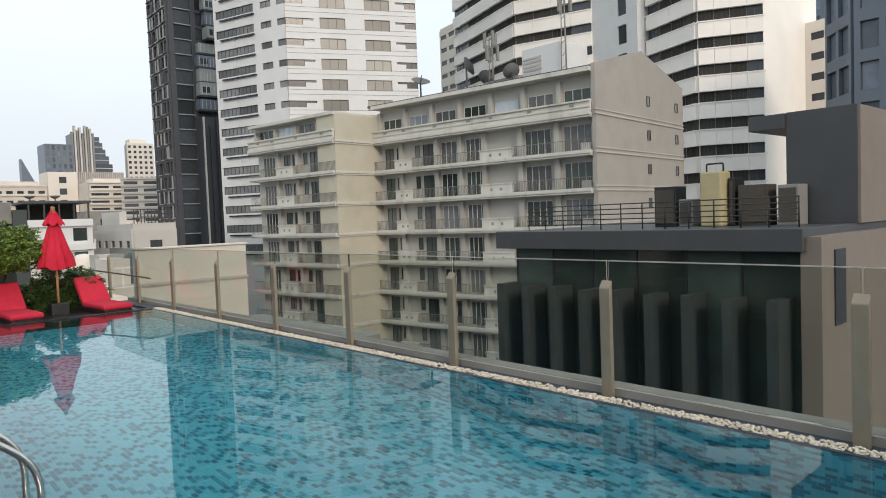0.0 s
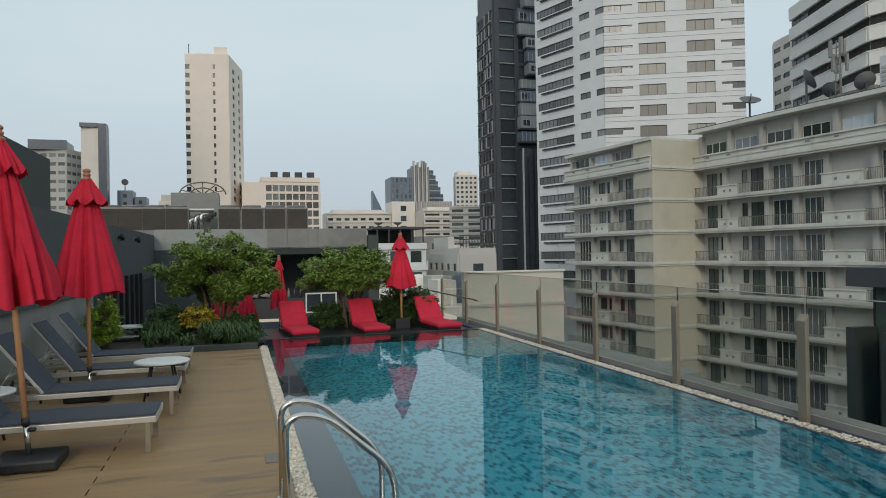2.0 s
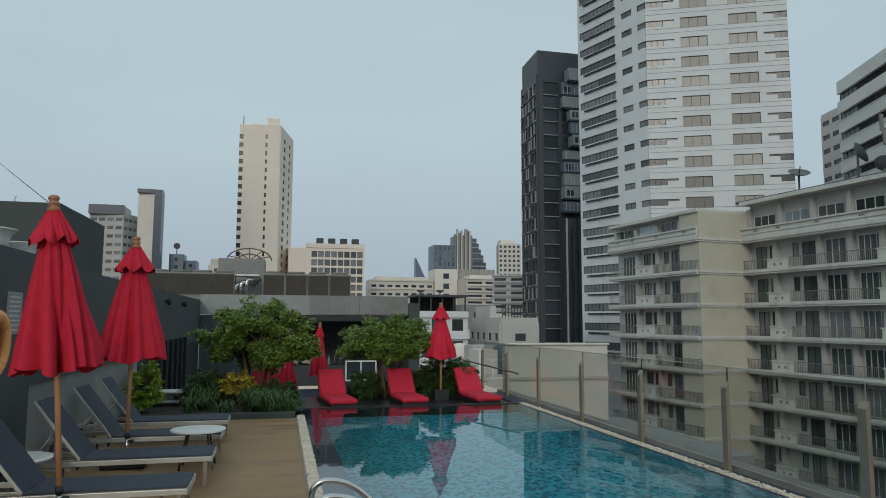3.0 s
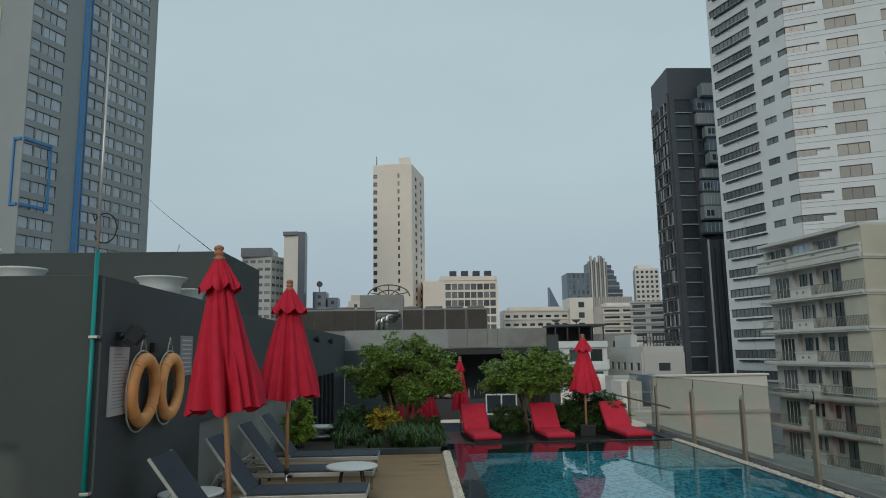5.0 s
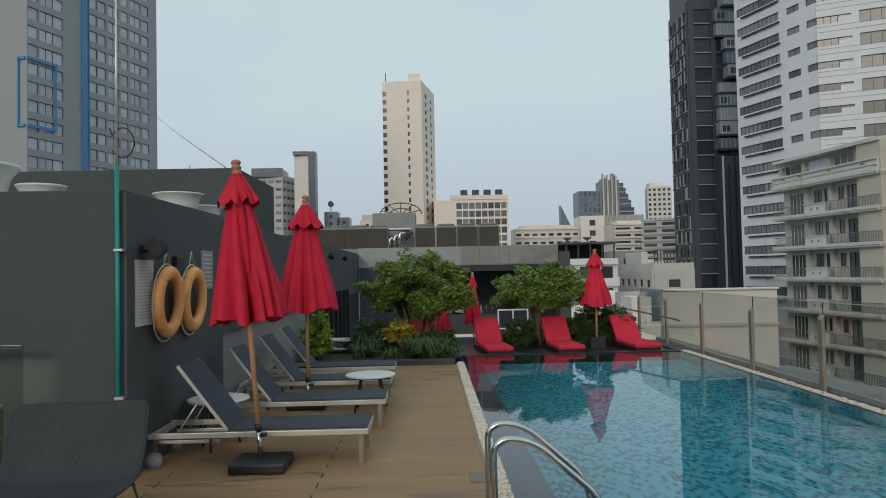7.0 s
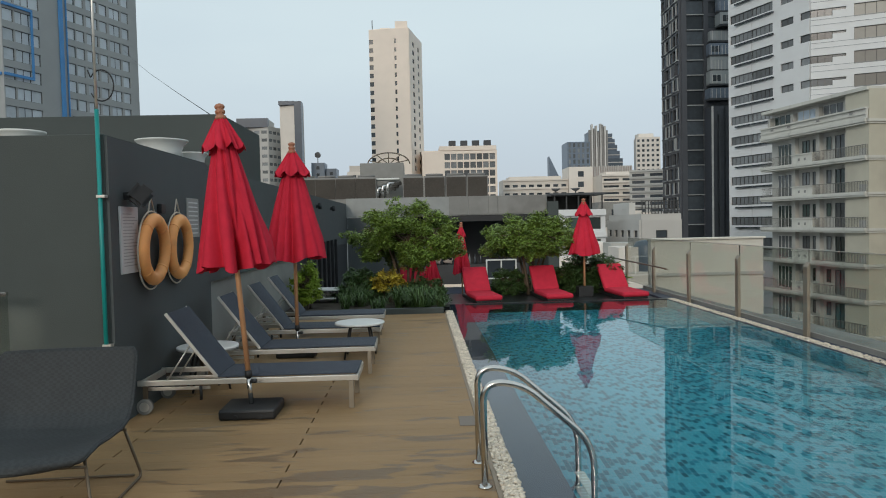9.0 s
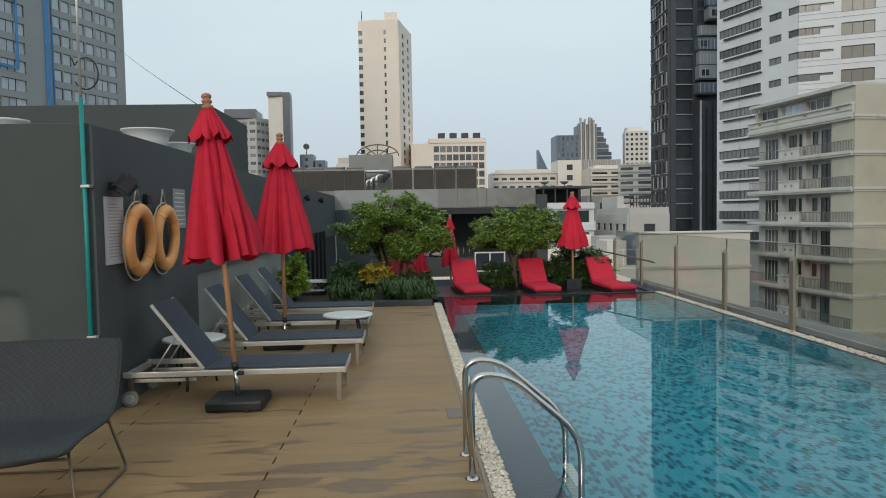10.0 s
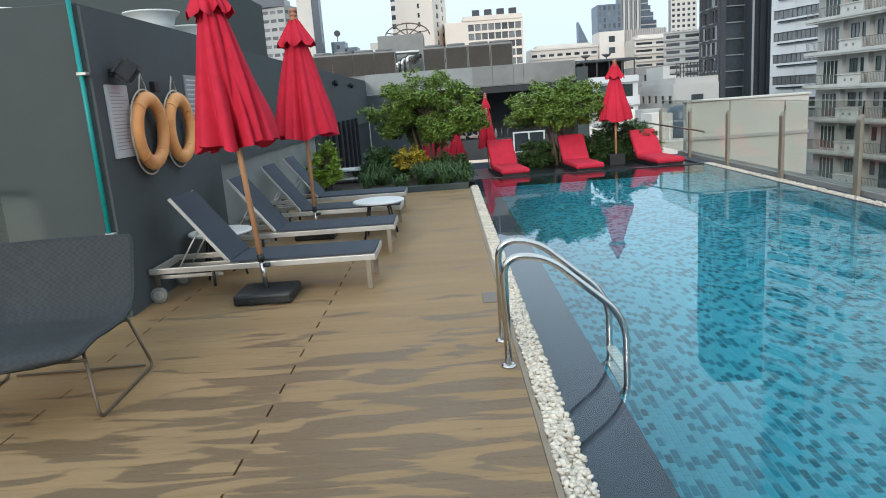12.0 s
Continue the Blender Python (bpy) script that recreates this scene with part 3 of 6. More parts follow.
# ---------- umbrellas ----------
def umbrella(h, hem, width, lean, base_kind, seed, label, group, flap=0.2):
    """A closed parasol: folded canopy with a short upper skirt, turned finial, pole and weighted base."""
    rnd = random.Random(seed)
    u = thing("parasol", label, "umbrella", group=group)
    top = h - 0.13
    n = 120
    ph = [rnd.uniform(0, 6.28) for _ in range(6)]
    creases = [(2 * math.pi * (k + rnd.uniform(-0.3, 0.3)) / 8, rnd.uniform(0.18, 0.42), rnd.uniform(0.07, 0.15), rnd.uniform(-0.45, 0.45)) for k in range(8)]
    creases += [(rnd.uniform(0, 6.28), rnd.uniform(0.05, 0.14), rnd.uniform(0.05, 0.09), rnd.uniform(-0.3, 0.3)) for _ in range(9)]
    lobe = flap

    def cone(bm, profile, depth, ragged, bulge):
        rings = []
        for i, (r, z) in enumerate(profile):
            t = i / (len(profile) - 1)
            ring = []
            for k in range(n):
                a = 2 * math.pi * k / n
                w = 1.08 + 0.06 * math.cos(2 * a + ph[2] + t)
                for c, dep, wid, twist in creases:
                    d = (a - c - twist * t + math.pi) % (2 * math.pi) - math.pi
                    w -= depth * dep * (0.35 + 0.65 * t) * math.exp(-(d / wid) ** 2)
                d = (a - lobe + math.pi) % (2 * math.pi) - math.pi
                w += bulge * math.exp(-(d / 0.35) ** 2 - ((t - 0.80) / 0.16) ** 2)
                w += 0.09 * t * abs(math.sin(4 * a + ph[1])) * (depth > 0.8)
                dz = ragged * t ** 3 * (1.0 * (1 - 2 * abs(math.sin(4 * a + ph[3])))) if depth < 0.8 else ragged * t ** 3 * (math.cos(5 * a + ph[3]) * 0.6 + math.cos(3 * a + ph[5]) + 0.4 * math.cos(11 * a))
                ring.append(bm.verts.new((r * w * math.cos(a), r * w * math.sin(a), z + dz)))
            rings.append(ring)
        for a, b in zip(rings, rings[1:]):
            for k in range(n):
                bm.faces.new((a[k], a[(k + 1) % n], b[(k + 1) % n], b[k])).smooth = True
        edge = [bm.verts.new(v.co) for v in rings[-1]]
        inner = [bm.verts.new((v.co.x * 0.95, v.co.y * 0.95, v.co.z + 0.012)) for v in rings[-1]]
        hub = [bm.verts.new((v.co.x * 0.12, v.co.y * 0.12, v.co.z + 0.30)) for v in rings[-1]]
        for a, b in ((edge, inner), (inner, hub)):
            for k in range(n):
                bm.faces.new((a[k], a[(k + 1) % n], b[(k + 1) % n], b[k]))

    R = width / 2
    sk = top - (h - hem) * 0.19
    bm = bmesh.new()
    cone(bm, [(0.04 + (R * 0.93 - 0.04) * (i / 20) ** 0.74, top - 0.12 + (hem - top + 0.12) * i / 20) for i in range(21)], 1.35, 0.026, 0.13)
    part("canopy", bm, M["red"], u, "folded red canvas canopy")
    bm = bmesh.new()
    cone(bm, [(0.035 + (R * 0.56 - 0.035) * (i / 8), top + (sk - top) * i / 8) for i in range(9)], 0.75, 0.034, 0.0)
    part("top_skirt", bm, M["red"], u, "short red canvas upper skirt")
    bm = bmesh.new()
    lathe(bm, [(0.024, top - 0.03), (0.050, top - 0.012), (0.052, top + 0.015), (0.030, top + 0.030), (0.044, top + 0.044), (0.046, top + 0.066), (0.030, top + 0.076), (0.044, top + 0.092), (0.046, top + 0.108), (0.034, h - 0.006), (0.008, h + 0.004)], 16)
    part("finial", bm, M["wood_red"], u, "turned reddish wooden finial")
    mid = 0.36 if base_kind == "block" else 0.02
    bm = bmesh.new()
    sweep(bm, [(0, 0, mid), (0, 0, top - 0.02)], 0.024, 14)
    part("pole", bm, M["wood"], u, "varnished wooden pole")
    if base_kind == "block":
        bm = bmesh.new()
        sweep(bm, [(0, 0, 0.08), (0, 0, 0.37)], 0.022, 14)
        part("sleeve", bm, M["steel"], u, "steel pole sleeve")
        bm = bmesh.new()
        sweep(bm, [(0, 0, 0.335), (0, 0, 0.40)], 0.033, 14)
        sweep(bm, [(0.02, -0.02, 0.30), (0.075, -0.03, 0.30)], 0.018, 10)
        part("clamp", bm, M["black"], u, "black clamp with a knob")
        # the base keeps level under the pole, which leans in it a little
        base = part("base", box_bm(-0.25, -0.22, 0.0, 0.25, 0.22, 0.095, 0.022), M["black"], u, "black plastic weighted base")
        base.matrix_basis = lean.inverted() if lean is not None else Matrix()
        for sx in (-0.1, 0.12):
            bm = bmesh.new()
            sweep(bm, [(sx, -0.235, 0.03), (sx, -0.20, 0.03)], 0.022, 10)
            part("wheel", bm, M["black"], base)
    return u


ln = pose(0, 0, 0, -2.0, -4.7, 0)
u1 = umbrella(2.84, 1.34, 0.67, ln, "block", 3, "closed red canvas parasol with wooden pole, leaning in its base", "parasols by the loungers")
u1.matrix_basis = pose(-2.03, 5.60, 0) @ ln
u2 = umbrella(2.79, 1.28, 0.79, None, "block", 8, "closed red canvas parasol with wooden pole on the deck", "parasols by the loungers")
u2.matrix_basis = pose(-2.10, 8.40, 0)
u3 = umbrella(2.26, 0.98, 0.68, None, "plain", 14, "closed red canvas parasol behind the pool end", "")
u3.matrix_basis = pose(3.34, 15.1, -0.08)
solid("parasol_block", box_bm(3.17, 14.95, -0.08, 3.51, 15.25, 0.16, 0.012), M["black"], "black weight block round a parasol pole", "parasol base")
u4 = umbrella(2.42, 0.95, 0.50, None, "plain", 21, "small closed red parasol on the far terrace", "far parasols")
u4.matrix_basis = pose(0.75, 19.0, -0.72)
u5 = umbrella(1.75, 0.55, 0.55, None, "plain", 27, "small closed red parasol on the far terrace", "far parasols")
u5.matrix_basis = pose(-0.12, 19.2, -0.72)


# ---------- sun loungers on the deck ----------
def lounger():
    g = thing("sun_lounger", "aluminium sun lounger with navy mesh sling, back raised, on the deck", "sun lounger", group="sun loungers on the deck")
    L, W = 2.0, 0.62
    for y in (0.0, W - 0.035):
        part("side_rail", box_bm(-0.02, y, 0.262, L, y + 0.035, 0.312, 0.004), M["alu"], g, "pale aluminium side rail")
    part("end_rail", box_bm(L - 0.03, 0.036, 0.25, L, W - 0.036, 0.31, 0.003), M["alu"], g)
    part("head_rail", box_bm(0.0, 0.036, 0.25, 0.03, W - 0.036, 0.31, 0.003), M["alu"], g)
    part("seat", box_bm(0.70, 0.036, 0.316, L - 0.01, W - 0.036, 0.334, 0.006), M["sling"], g, "navy woven mesh seat")
    for y in (0.0, W - 0.05):
        part("leg", box_bm(L - 0.09, y, 0.0, L - 0.045, y + 0.040, 0.26, 0.004), M["bronze"], g)
        bm = bmesh.new()
        sweep(bm, [(0.55, y + 0.02, 0.12), (0.55, y + 0.02, 0.25)], 0.014, 8)
        part("stub_leg", bm, M["black"], g)
    for y in (0.012, W - 0.012):
        bm = bmesh.new()
        sweep(bm, [(0.04, y - 0.02, 0.072), (0.04, y + 0.02, 0.072)], 0.072, 20)
        w = part("wheel", bm, M["ac_body"], g, "grey plastic wheel")
        bm = bmesh.new()
        sweep(bm, [(0.04, y - 0.024, 0.072), (0.04, y + 0.024, 0.072)], 0.045, 18)
        part("hub", bm, M["alu"], w)
        part("wheel_bracket", box_bm(0.025, y - 0.008, 0.075, 0.07, y + 0.008, 0.26, 0.002), M["rod"], g)
    part("under_rail", box_bm(0.05, 0.06, 0.205, 0.62, 0.085, 0.235, 0.003), M["alu"], g)
    part("under_rail", box_bm(0.05, W - 0.085, 0.205, 0.62, W - 0.06, 0.235, 0.003), M["alu"], g)
    # raised back: hinge at x = 0.72, rising towards the head
    back = part("backrest", box_bm(-0.74, 0.034, 0.004, 0.0, W - 0.012, 0.022, 0.005), M["sling"], g, "navy woven mesh backrest", pose(0.70, 0, 0.325, 0, 53, 0))
    for y in (0.015, W - 0.05):
        part("back_rail", box_bm(-0.75, y, -0.014, 0.0, y + 0.024, 0.014, 0.004), M["alu"], back)
    for y in (0.10, W - 0.13):
        bm = bmesh.new()
        sweep(bm, [(0.20, y, 0.26), (0.44, y, 0.62)], 0.008, 8)
        part("strut", bm, M["alu"], g)
    return g


l1 = lounger()
l1.matrix_basis = pose(-3.07, 5.68, 0)
for x, y, r in ((-3.0, 7.10, 0.6), (-3.02, 8.55, -0.5), (-3.03, 9.85, 0.4)):
    copy_thing(l1, pose(x, y, 0, 0, 0, r))


def side_table():
    g = thing("side_table", "round white side table with black splayed legs", "table", group="side tables by the loungers")
    bm = bmesh.new()
    lathe(bm, [(0.30, 0.425), (0.318, 0.43), (0.32, 0.44), (0.316, 0.452), (0.30, 0.455)], 40)
    part("tabletop", bm, M["white"], g, "white round top")
    for k in range(4):
        a = math.pi / 4 + k * math.pi / 2
        bm = bmesh.new()
        sweep(bm, [(0.16 * math.cos(a), 0.16 * math.sin(a), 0.425), (0.265 * math.cos(a), 0.265 * math.sin(a), 0.0)], 0.012, 8)
        part("leg", bm, M["black"], g)
    return g


t1 = side_table()
t1.matrix_basis = pose(-1.26, 8.18, 0)
copy_thing(t1, pose(-2.75, 6.70, 0, 0, 0, 25))


# ---------- red loungers at the pool end ----------
def red_lounger():
    g = thing("red_lounger", "low lounger with a thick red cushion, back raised", "sun lounger", group="red loungers at the pool end")
    part("base", box_bm(-0.27, 0.02, 0.0, 0.27, 1.85, 0.09, 0.01), M["black"], g, "low black base")
    part("seat_cushion", box_bm(-0.30, -0.02, 0.09, 0.30, 1.24, 0.20, 0.045), M["red_soft"], g, "thick red seat cushion")
    part("back_cushion", box_bm(-0.30, 0.0, -0.055, 0.30, 0.76, 0.055, 0.045), M["red_soft"], g, "thick red back cushion", pose(0, 1.20, 0.16, 44, 0, 0))
    for x in (-0.2, 0.2):
        bm = bmesh.new()
        sweep(bm, [(x, 1.80, 0.07), (x, 1.70, 0.52)], 0.015, 8)
        part("prop", bm, M["black"], g)
    return g


r1 = red_lounger()
r1.matrix_basis = pose(1.0, 13.95, -0.08, 0, 0, 6)
for x, y, r in ((2.53, 13.95, 3), (4.18, 13.95, 4)):
    copy_thing(r1, pose(x, y, -0.08, 0, 0, r))
copy_thing(r1, pose(-0.42, 14.75, -0.08, 0, 0, 8))


# ---------- woven chair ----------
def woven_chair():
    """A low one-piece scoop: back and seat in one bent woven sheet, on two sled legs."""
    g = thing("woven_lounge_chair", "charcoal woven lounge chair on bent bronze rod legs", "chair")
    U, V = 36, 44
    spine = [(0.50, 0.88), (0.47, 0.80), (0.40, 0.62), (0.33, 0.47), (0.24, 0.39), (0.10, 0.365), (-0.10, 0.375), (-0.30, 0.40), (-0.44, 0.405), (-0.50, 0.385), (-0.52, 0.355)]

    def at(t):
        f = t * (len(spine) - 1)
        i = min(int(f), len(spine) - 2)
        a, b = Vector(spine[i]), Vector(spine[i + 1])
        return a.lerp(b, f - i)

    vs, fs = [], []
    for j in range(V + 1):
        t = j / V
        y, z = at(t)
        half = 0.455 * (1 - 0.06 * abs(2 * t - 1) ** 9) * (1 - 0.36 * max(0.0, (t - 0.74) / 0.26) ** 2.6)
        for i in range(U + 1):
            s = i / U * 2 - 1
            curl = 0.055 * abs(s) ** 4 * math.sin(math.pi * min(1.0, t * 1.15))
            vs.append((half * s, y + 0.05 * (s * s) * (1 - t) * -1.0 + (0.10 * s * s * t ** 3), z + curl))
    for j in range(V):
        for i in range(U):
            k = j * (U + 1) + i
            fs.append((k, k + 1, k + U + 2, k + U + 1))
    shell = part("shell", flat_mesh("shell", vs, fs, M["wicker"], smooth=True), None, g, "woven charcoal rope back and seat")
    th = shell.modifiers.new("thickness", "SOLIDIFY")
    th.thickness = 0.014
    bm = bmesh.new()
    for j in range(1, V):
        sweep(bm, [Vector(vs[j * (U + 1) + i]) + Vector((0, -0.004, 0.006 + 0.003 * ((i + j) % 2))) for i in range(U + 1)], 0.0055, 4)
    part("weave", bm, M["wicker"], g)
    bm = bmesh.new()
    edge = [vs[i] for i in range(U + 1)] + [vs[j * (U + 1) + U] for j in range(1, V + 1)] + [vs[V * (U + 1) + i] for i in range(U - 1, -1, -1)] + [vs[j * (U + 1)] for j in range(V - 1, -1, -1)]
    sweep(bm, edge, 0.011, 8, cap=False)
    part("rim", bm, M["wicker"], g)
    for sx in (-1, 1):
        bm = bmesh.new()
        sweep(bm, arc([(sx * 0.40, -0.34, 0.385), (sx * 0.47, -0.42, 0.010), (sx * 0.47, 0.38, 0.010), (sx * 0.40, 0.26, 0.40)], 0.05), 0.010, 8)
        part("sled_leg", bm, M["rod"], g, "bent bronze rod leg")
    for y, z in ((-0.36, 0.33), (0.27, 0.36), (0.38, 0.012)):
        bm = bmesh.new()
        sweep(bm, [(-0.42, y, z), (0.42, y, z)], 0.009, 8)
        part("cross_rod", bm, M["rod"], g)
    return g


chair = woven_chair()
chair.matrix_basis = pose(-2.88, 3.68, 0, 0, 0, 3)


# ---------- things on the service wall ----------
WX = -3.105
board = thing("notice_board", "pale grey pool notice board on the dark wall", "sign")
part("plate", box_bm(WX, 5.46, 1.31, WX + 0.02, 5.84, 1.91, 0.003), M["panel"], board)
for k in range(17):
    z = 1.84 - k * 0.029
    part("text_bar", box_bm(WX + 0.0205, 5.50, z, WX + 0.0215, 5.50 + 0.32 * (0.6 + 0.4 * math.sin(k * 2.3) ** 2), z + 0.008), M["print"], board)
sign = thing("wall_sign", "small grey sign with lines of writing on the wall", "sign")
part("plate", box_bm(WX, 7.24, 1.60, WX + 0.012, 7.66, 2.05, 0.003), M["wall_pale"], sign)
for k in range(8):
    part("text_bar", box_bm(WX + 0.0125, 7.29, 1.99 - k * 0.05, WX + 0.0135, 7.61, 2.005 - k * 0.05), M["panel"], sign)


def lifebuoy():
    g = thing("lifebuoy", "faded orange lifebuoy ring hanging on the dark wall", "lifebuoy", group="lifebuoys on the wall")
    R, r, n, k = 0.282, 0.066, 48, 16
    bm = bmesh.new()
    rings = [[bm.verts.new((r * 0.78 * math.cos(b), (R + r * math.sin(b)) * math.cos(a), (R + r * math.sin(b)) * math.sin(a))) for b in (2 * math.pi * j / k for j in range(k))] for a in (2 * math.pi * i / n for i in range(n))]
    for i in range(n):
        a, b = rings[i], rings[(i + 1) % n]
        for j in range(k):
            bm.faces.new((a[j], a[(j + 1) % k], b[(j + 1) % k], b[j])).smooth = True
    part("ring", bm, M["orange"], g, "faded orange foam ring")
    for q in range(4):
        a = math.pi / 4 + q * math.pi / 2
        c = Vector((0, R * math.cos(a), R * math.sin(a)))
        t = Vector((0, -math.sin(a), math.cos(a)))
        bm = bmesh.new()
        sweep(bm, [c - t * 0.011, c + t * 0.011], 0.0672, 18)
        for vert in bm.verts:
            vert.co.x *= 0.80
        part("band", bm, M["orange"], g, "worn orange band")
    bm = bmesh.new()
    pts = []
    for i in range(49):
        a = 2 * math.pi * i / 48
        s = 0.022 * max(0.0, abs(math.sin(a)) - 0.6) - 0.016 * (abs(math.sin(a)) < 0.55)
        pts.append((-0.03, (R + r + 0.008 + s) * math.cos(a), (R + r + 0.008 + s) * math.sin(a) - 0.02 * (math.sin(a) < -0.5)))
    sweep(bm, pts, 0.008, 6, cap=False)
    part("grab_rope", bm, M["rope"], g, "pale rope round the ring")
    bm = bmesh.new()
    sweep(bm, [(-0.03, -0.10, R + 0.04), (-0.04, 0.0, R + 0.22), (-0.03, 0.10, R + 0.04)], 0.008, 6)
    part("hanging_rope", bm, M["rope"], g)
    return g


b1 = lifebuoy()
b1.matrix_basis = pose(WX + 0.09, 6.03, 1.51, 0, 2, 1)
copy_thing(b1, pose(WX + 0.09, 6.74, 1.51, 0, 2, 1))

flood = thing("wall_floodlight", "black floodlight head above the notice board", "lamp")
part("bracket", box_bm(WX, 5.58, 1.97, WX + 0.09, 5.64, 2.04, 0.004), M["black"], flood)
bm = bmesh.new()
quad_box(bm, -0.07, -0.13, -0.09, 0.09, 0.13, 0.09)
bmesh.ops.bevel(bm, geom=bm.edges[:], offset=0.03, segments=2, affect="EDGES")
head = part("head", bm, M["black"], flood, "", pose(WX + 0.14, 5.60, 2.01, 0, 40, 24))
for k in range(5):
    part("fin", box_bm(-0.085, -0.11 + k * 0.05, -0.07, -0.065, -0.10 + k * 0.05, 0.07), M["black"], head)
hook = solid("wall_hook", box_bm(WX, 6.36, 1.86, WX + 0.05, 6.48, 1.96, 0.01), M["black"], "small dark hook block between the lifebuoys", "hook")

pipe = thing("conduit_pipe", "teal plastic conduit pipe with a thin grey aerial pole above", "pipe")
bm = bmesh.new()
sweep(bm, [(-3.16, 5.25, 0.10), (-3.16, 5.25, 2.72)], 0.018, 12)
part("conduit", bm, M["teal"], pipe, "teal plastic conduit")
bm = bmesh.new()
sweep(bm, [(-3.16, 5.25, 2.72), (-3.16, 5.25, 3.55), (-3.16, 5.25, 4.9)], [0.013, 0.011, 0.007], 8)
part("aerial_pole", bm, M["alu"], pipe, "thin grey aerial pole")
bm = bmesh.new()
sweep(bm, [(-3.11 + 0.10 * math.cos(a), 5.25, 2.92 + 0.13 * math.sin(a)) for a in (radians(x) for x in range(-150, 160, 12))] + [(-3.22, 5.25, 3.05)], 0.006, 6)
part("cable_loop", bm, M["black"], pipe, "black coiled cable")
for z in (0.72, 1.99):
    part("clip", box_bm(-3.185, 5.225, z - 0.012, -3.11, 5.289, z + 0.012, 0.003), M["alu"], pipe)

screen = thing("glass_screen", "low glass screen with steel rails in front of the wall", "railing")
for z0, z1, x1 in ((0.15, 1.19, -3.82), (0.15, 0.74, -3.86)):
    y = 5.0 if z1 > 1 else 4.80
    bm = bmesh.new()
    quad_box(bm, -5.4, y - 0.006, z0, x1, y + 0.006, z1)
    p = part("pane", bm, M["glass"], screen)
    p.visible_shadow = False
    part("rail", box_bm(-5.4, y - 0.02, z1, x1, y + 0.02, z1 + 0.03, 0.004), M["steel"], screen, "brushed steel rail")
for y in (4.80, 5.0):
    part("foot", box_bm(-5.4, y - 0.03, 0.0, -3.86, y + 0.03, 0.15, 0.004), M["steel"], screen)


def cowl(r, h, label):
    g = thing("fan_cowl", label, "roof fan", group="roof fan cowls")
    bm = bmesh.new()
    lathe(bm, [(r * 0.74, 0.0), (r * 0.74, h * 0.45), (r * 0.82, h * 0.75), (r * 0.97, h * 0.92), (r, h * 0.95), (r, h), (r * 0.93, h), (r * 0.80, h * 0.80), (r * 0.72, h * 0.5)], 40)
    part("cowl", bm, M["white_paint"], g)
    bm = bmesh.new()
    lathe(bm, [(0.06, h * 0.45), (r * 0.72, h * 0.47), (r * 0.72, h * 0.50), (0.06, h * 0.55)], 24)
    part("rotor", bm, M["ac_body"], g, "grey fan rotor")
    return g


for x, y, z, r, h in ((-3.52, 7.72, 2.52, 0.30, 0.24), (-3.40, 8.45, 2.46, 0.20, 0.22), (-5.72, 7.2, 2.52, 0.52, 0.56), (-5.0, 7.4, 2.52, 0.27, 0.33)):
    c = cowl(r, h, "white flared fibreglass fan cowl on the roof")
    c.matrix_basis = pose(x, y, z)

for y in (12.4, 14.6, 17.4, 20.3):
    s = thing("wall_light", "small dark wall light on the upper wall", "lamp", group="wall lights")
    part("bracket", box_bm(-3.12, y - 0.03, 2.16, -3.05, y + 0.03, 2.24, 0.004), M["black"], s)
    bm = bmesh.new()
    sweep(bm, [(-3.02, y, 2.12), (-3.02, y, 2.28)], 0.05, 14)
    part("shade", bm, M["black"], s)


# ---------- planting ----------
def leaves(rnd, centres, count, size, spread, flat=0.6):
    """Small folded leaves scattered through clumps; centres: (point, radius)."""
    vs, fs = [], []
    weights = [r ** 2.2 for _, r in centres]
    for _ in range(count):
        c, r = rnd.choices(centres, weights)[0]
        d = Vector((rnd.gauss(0, 1), rnd.gauss(0, 1), rnd.gauss(0, 1))).normalized() * r * rnd.uniform(0.2, 1.0) ** 0.5
        d.z *= 0.7
        p = c + d
        s = size * rnd.uniform(0.6, 1.35)
        u = Vector((rnd.uniform(-1, 1), rnd.uniform(-1, 1), rnd.uniform(-0.7, 0.4))).normalized()
        w = u.cross(Vector((rnd.uniform(-0.5, 0.5), rnd.uniform(-0.5, 0.5), 1))).normalized()
        nrm = u.cross(w)
        b = len(vs)
        vs += [tuple(p), tuple(p + u * s * 0.5 + w * s * 0.26 + nrm * s * 0.08), tuple(p + u * s), tuple(p + u * s * 0.5 - w * s * 0.26 + nrm * s * 0.08)]
        fs += [(b, b + 1, b + 2), (b, b + 2, b + 3)]
    return vs, fs


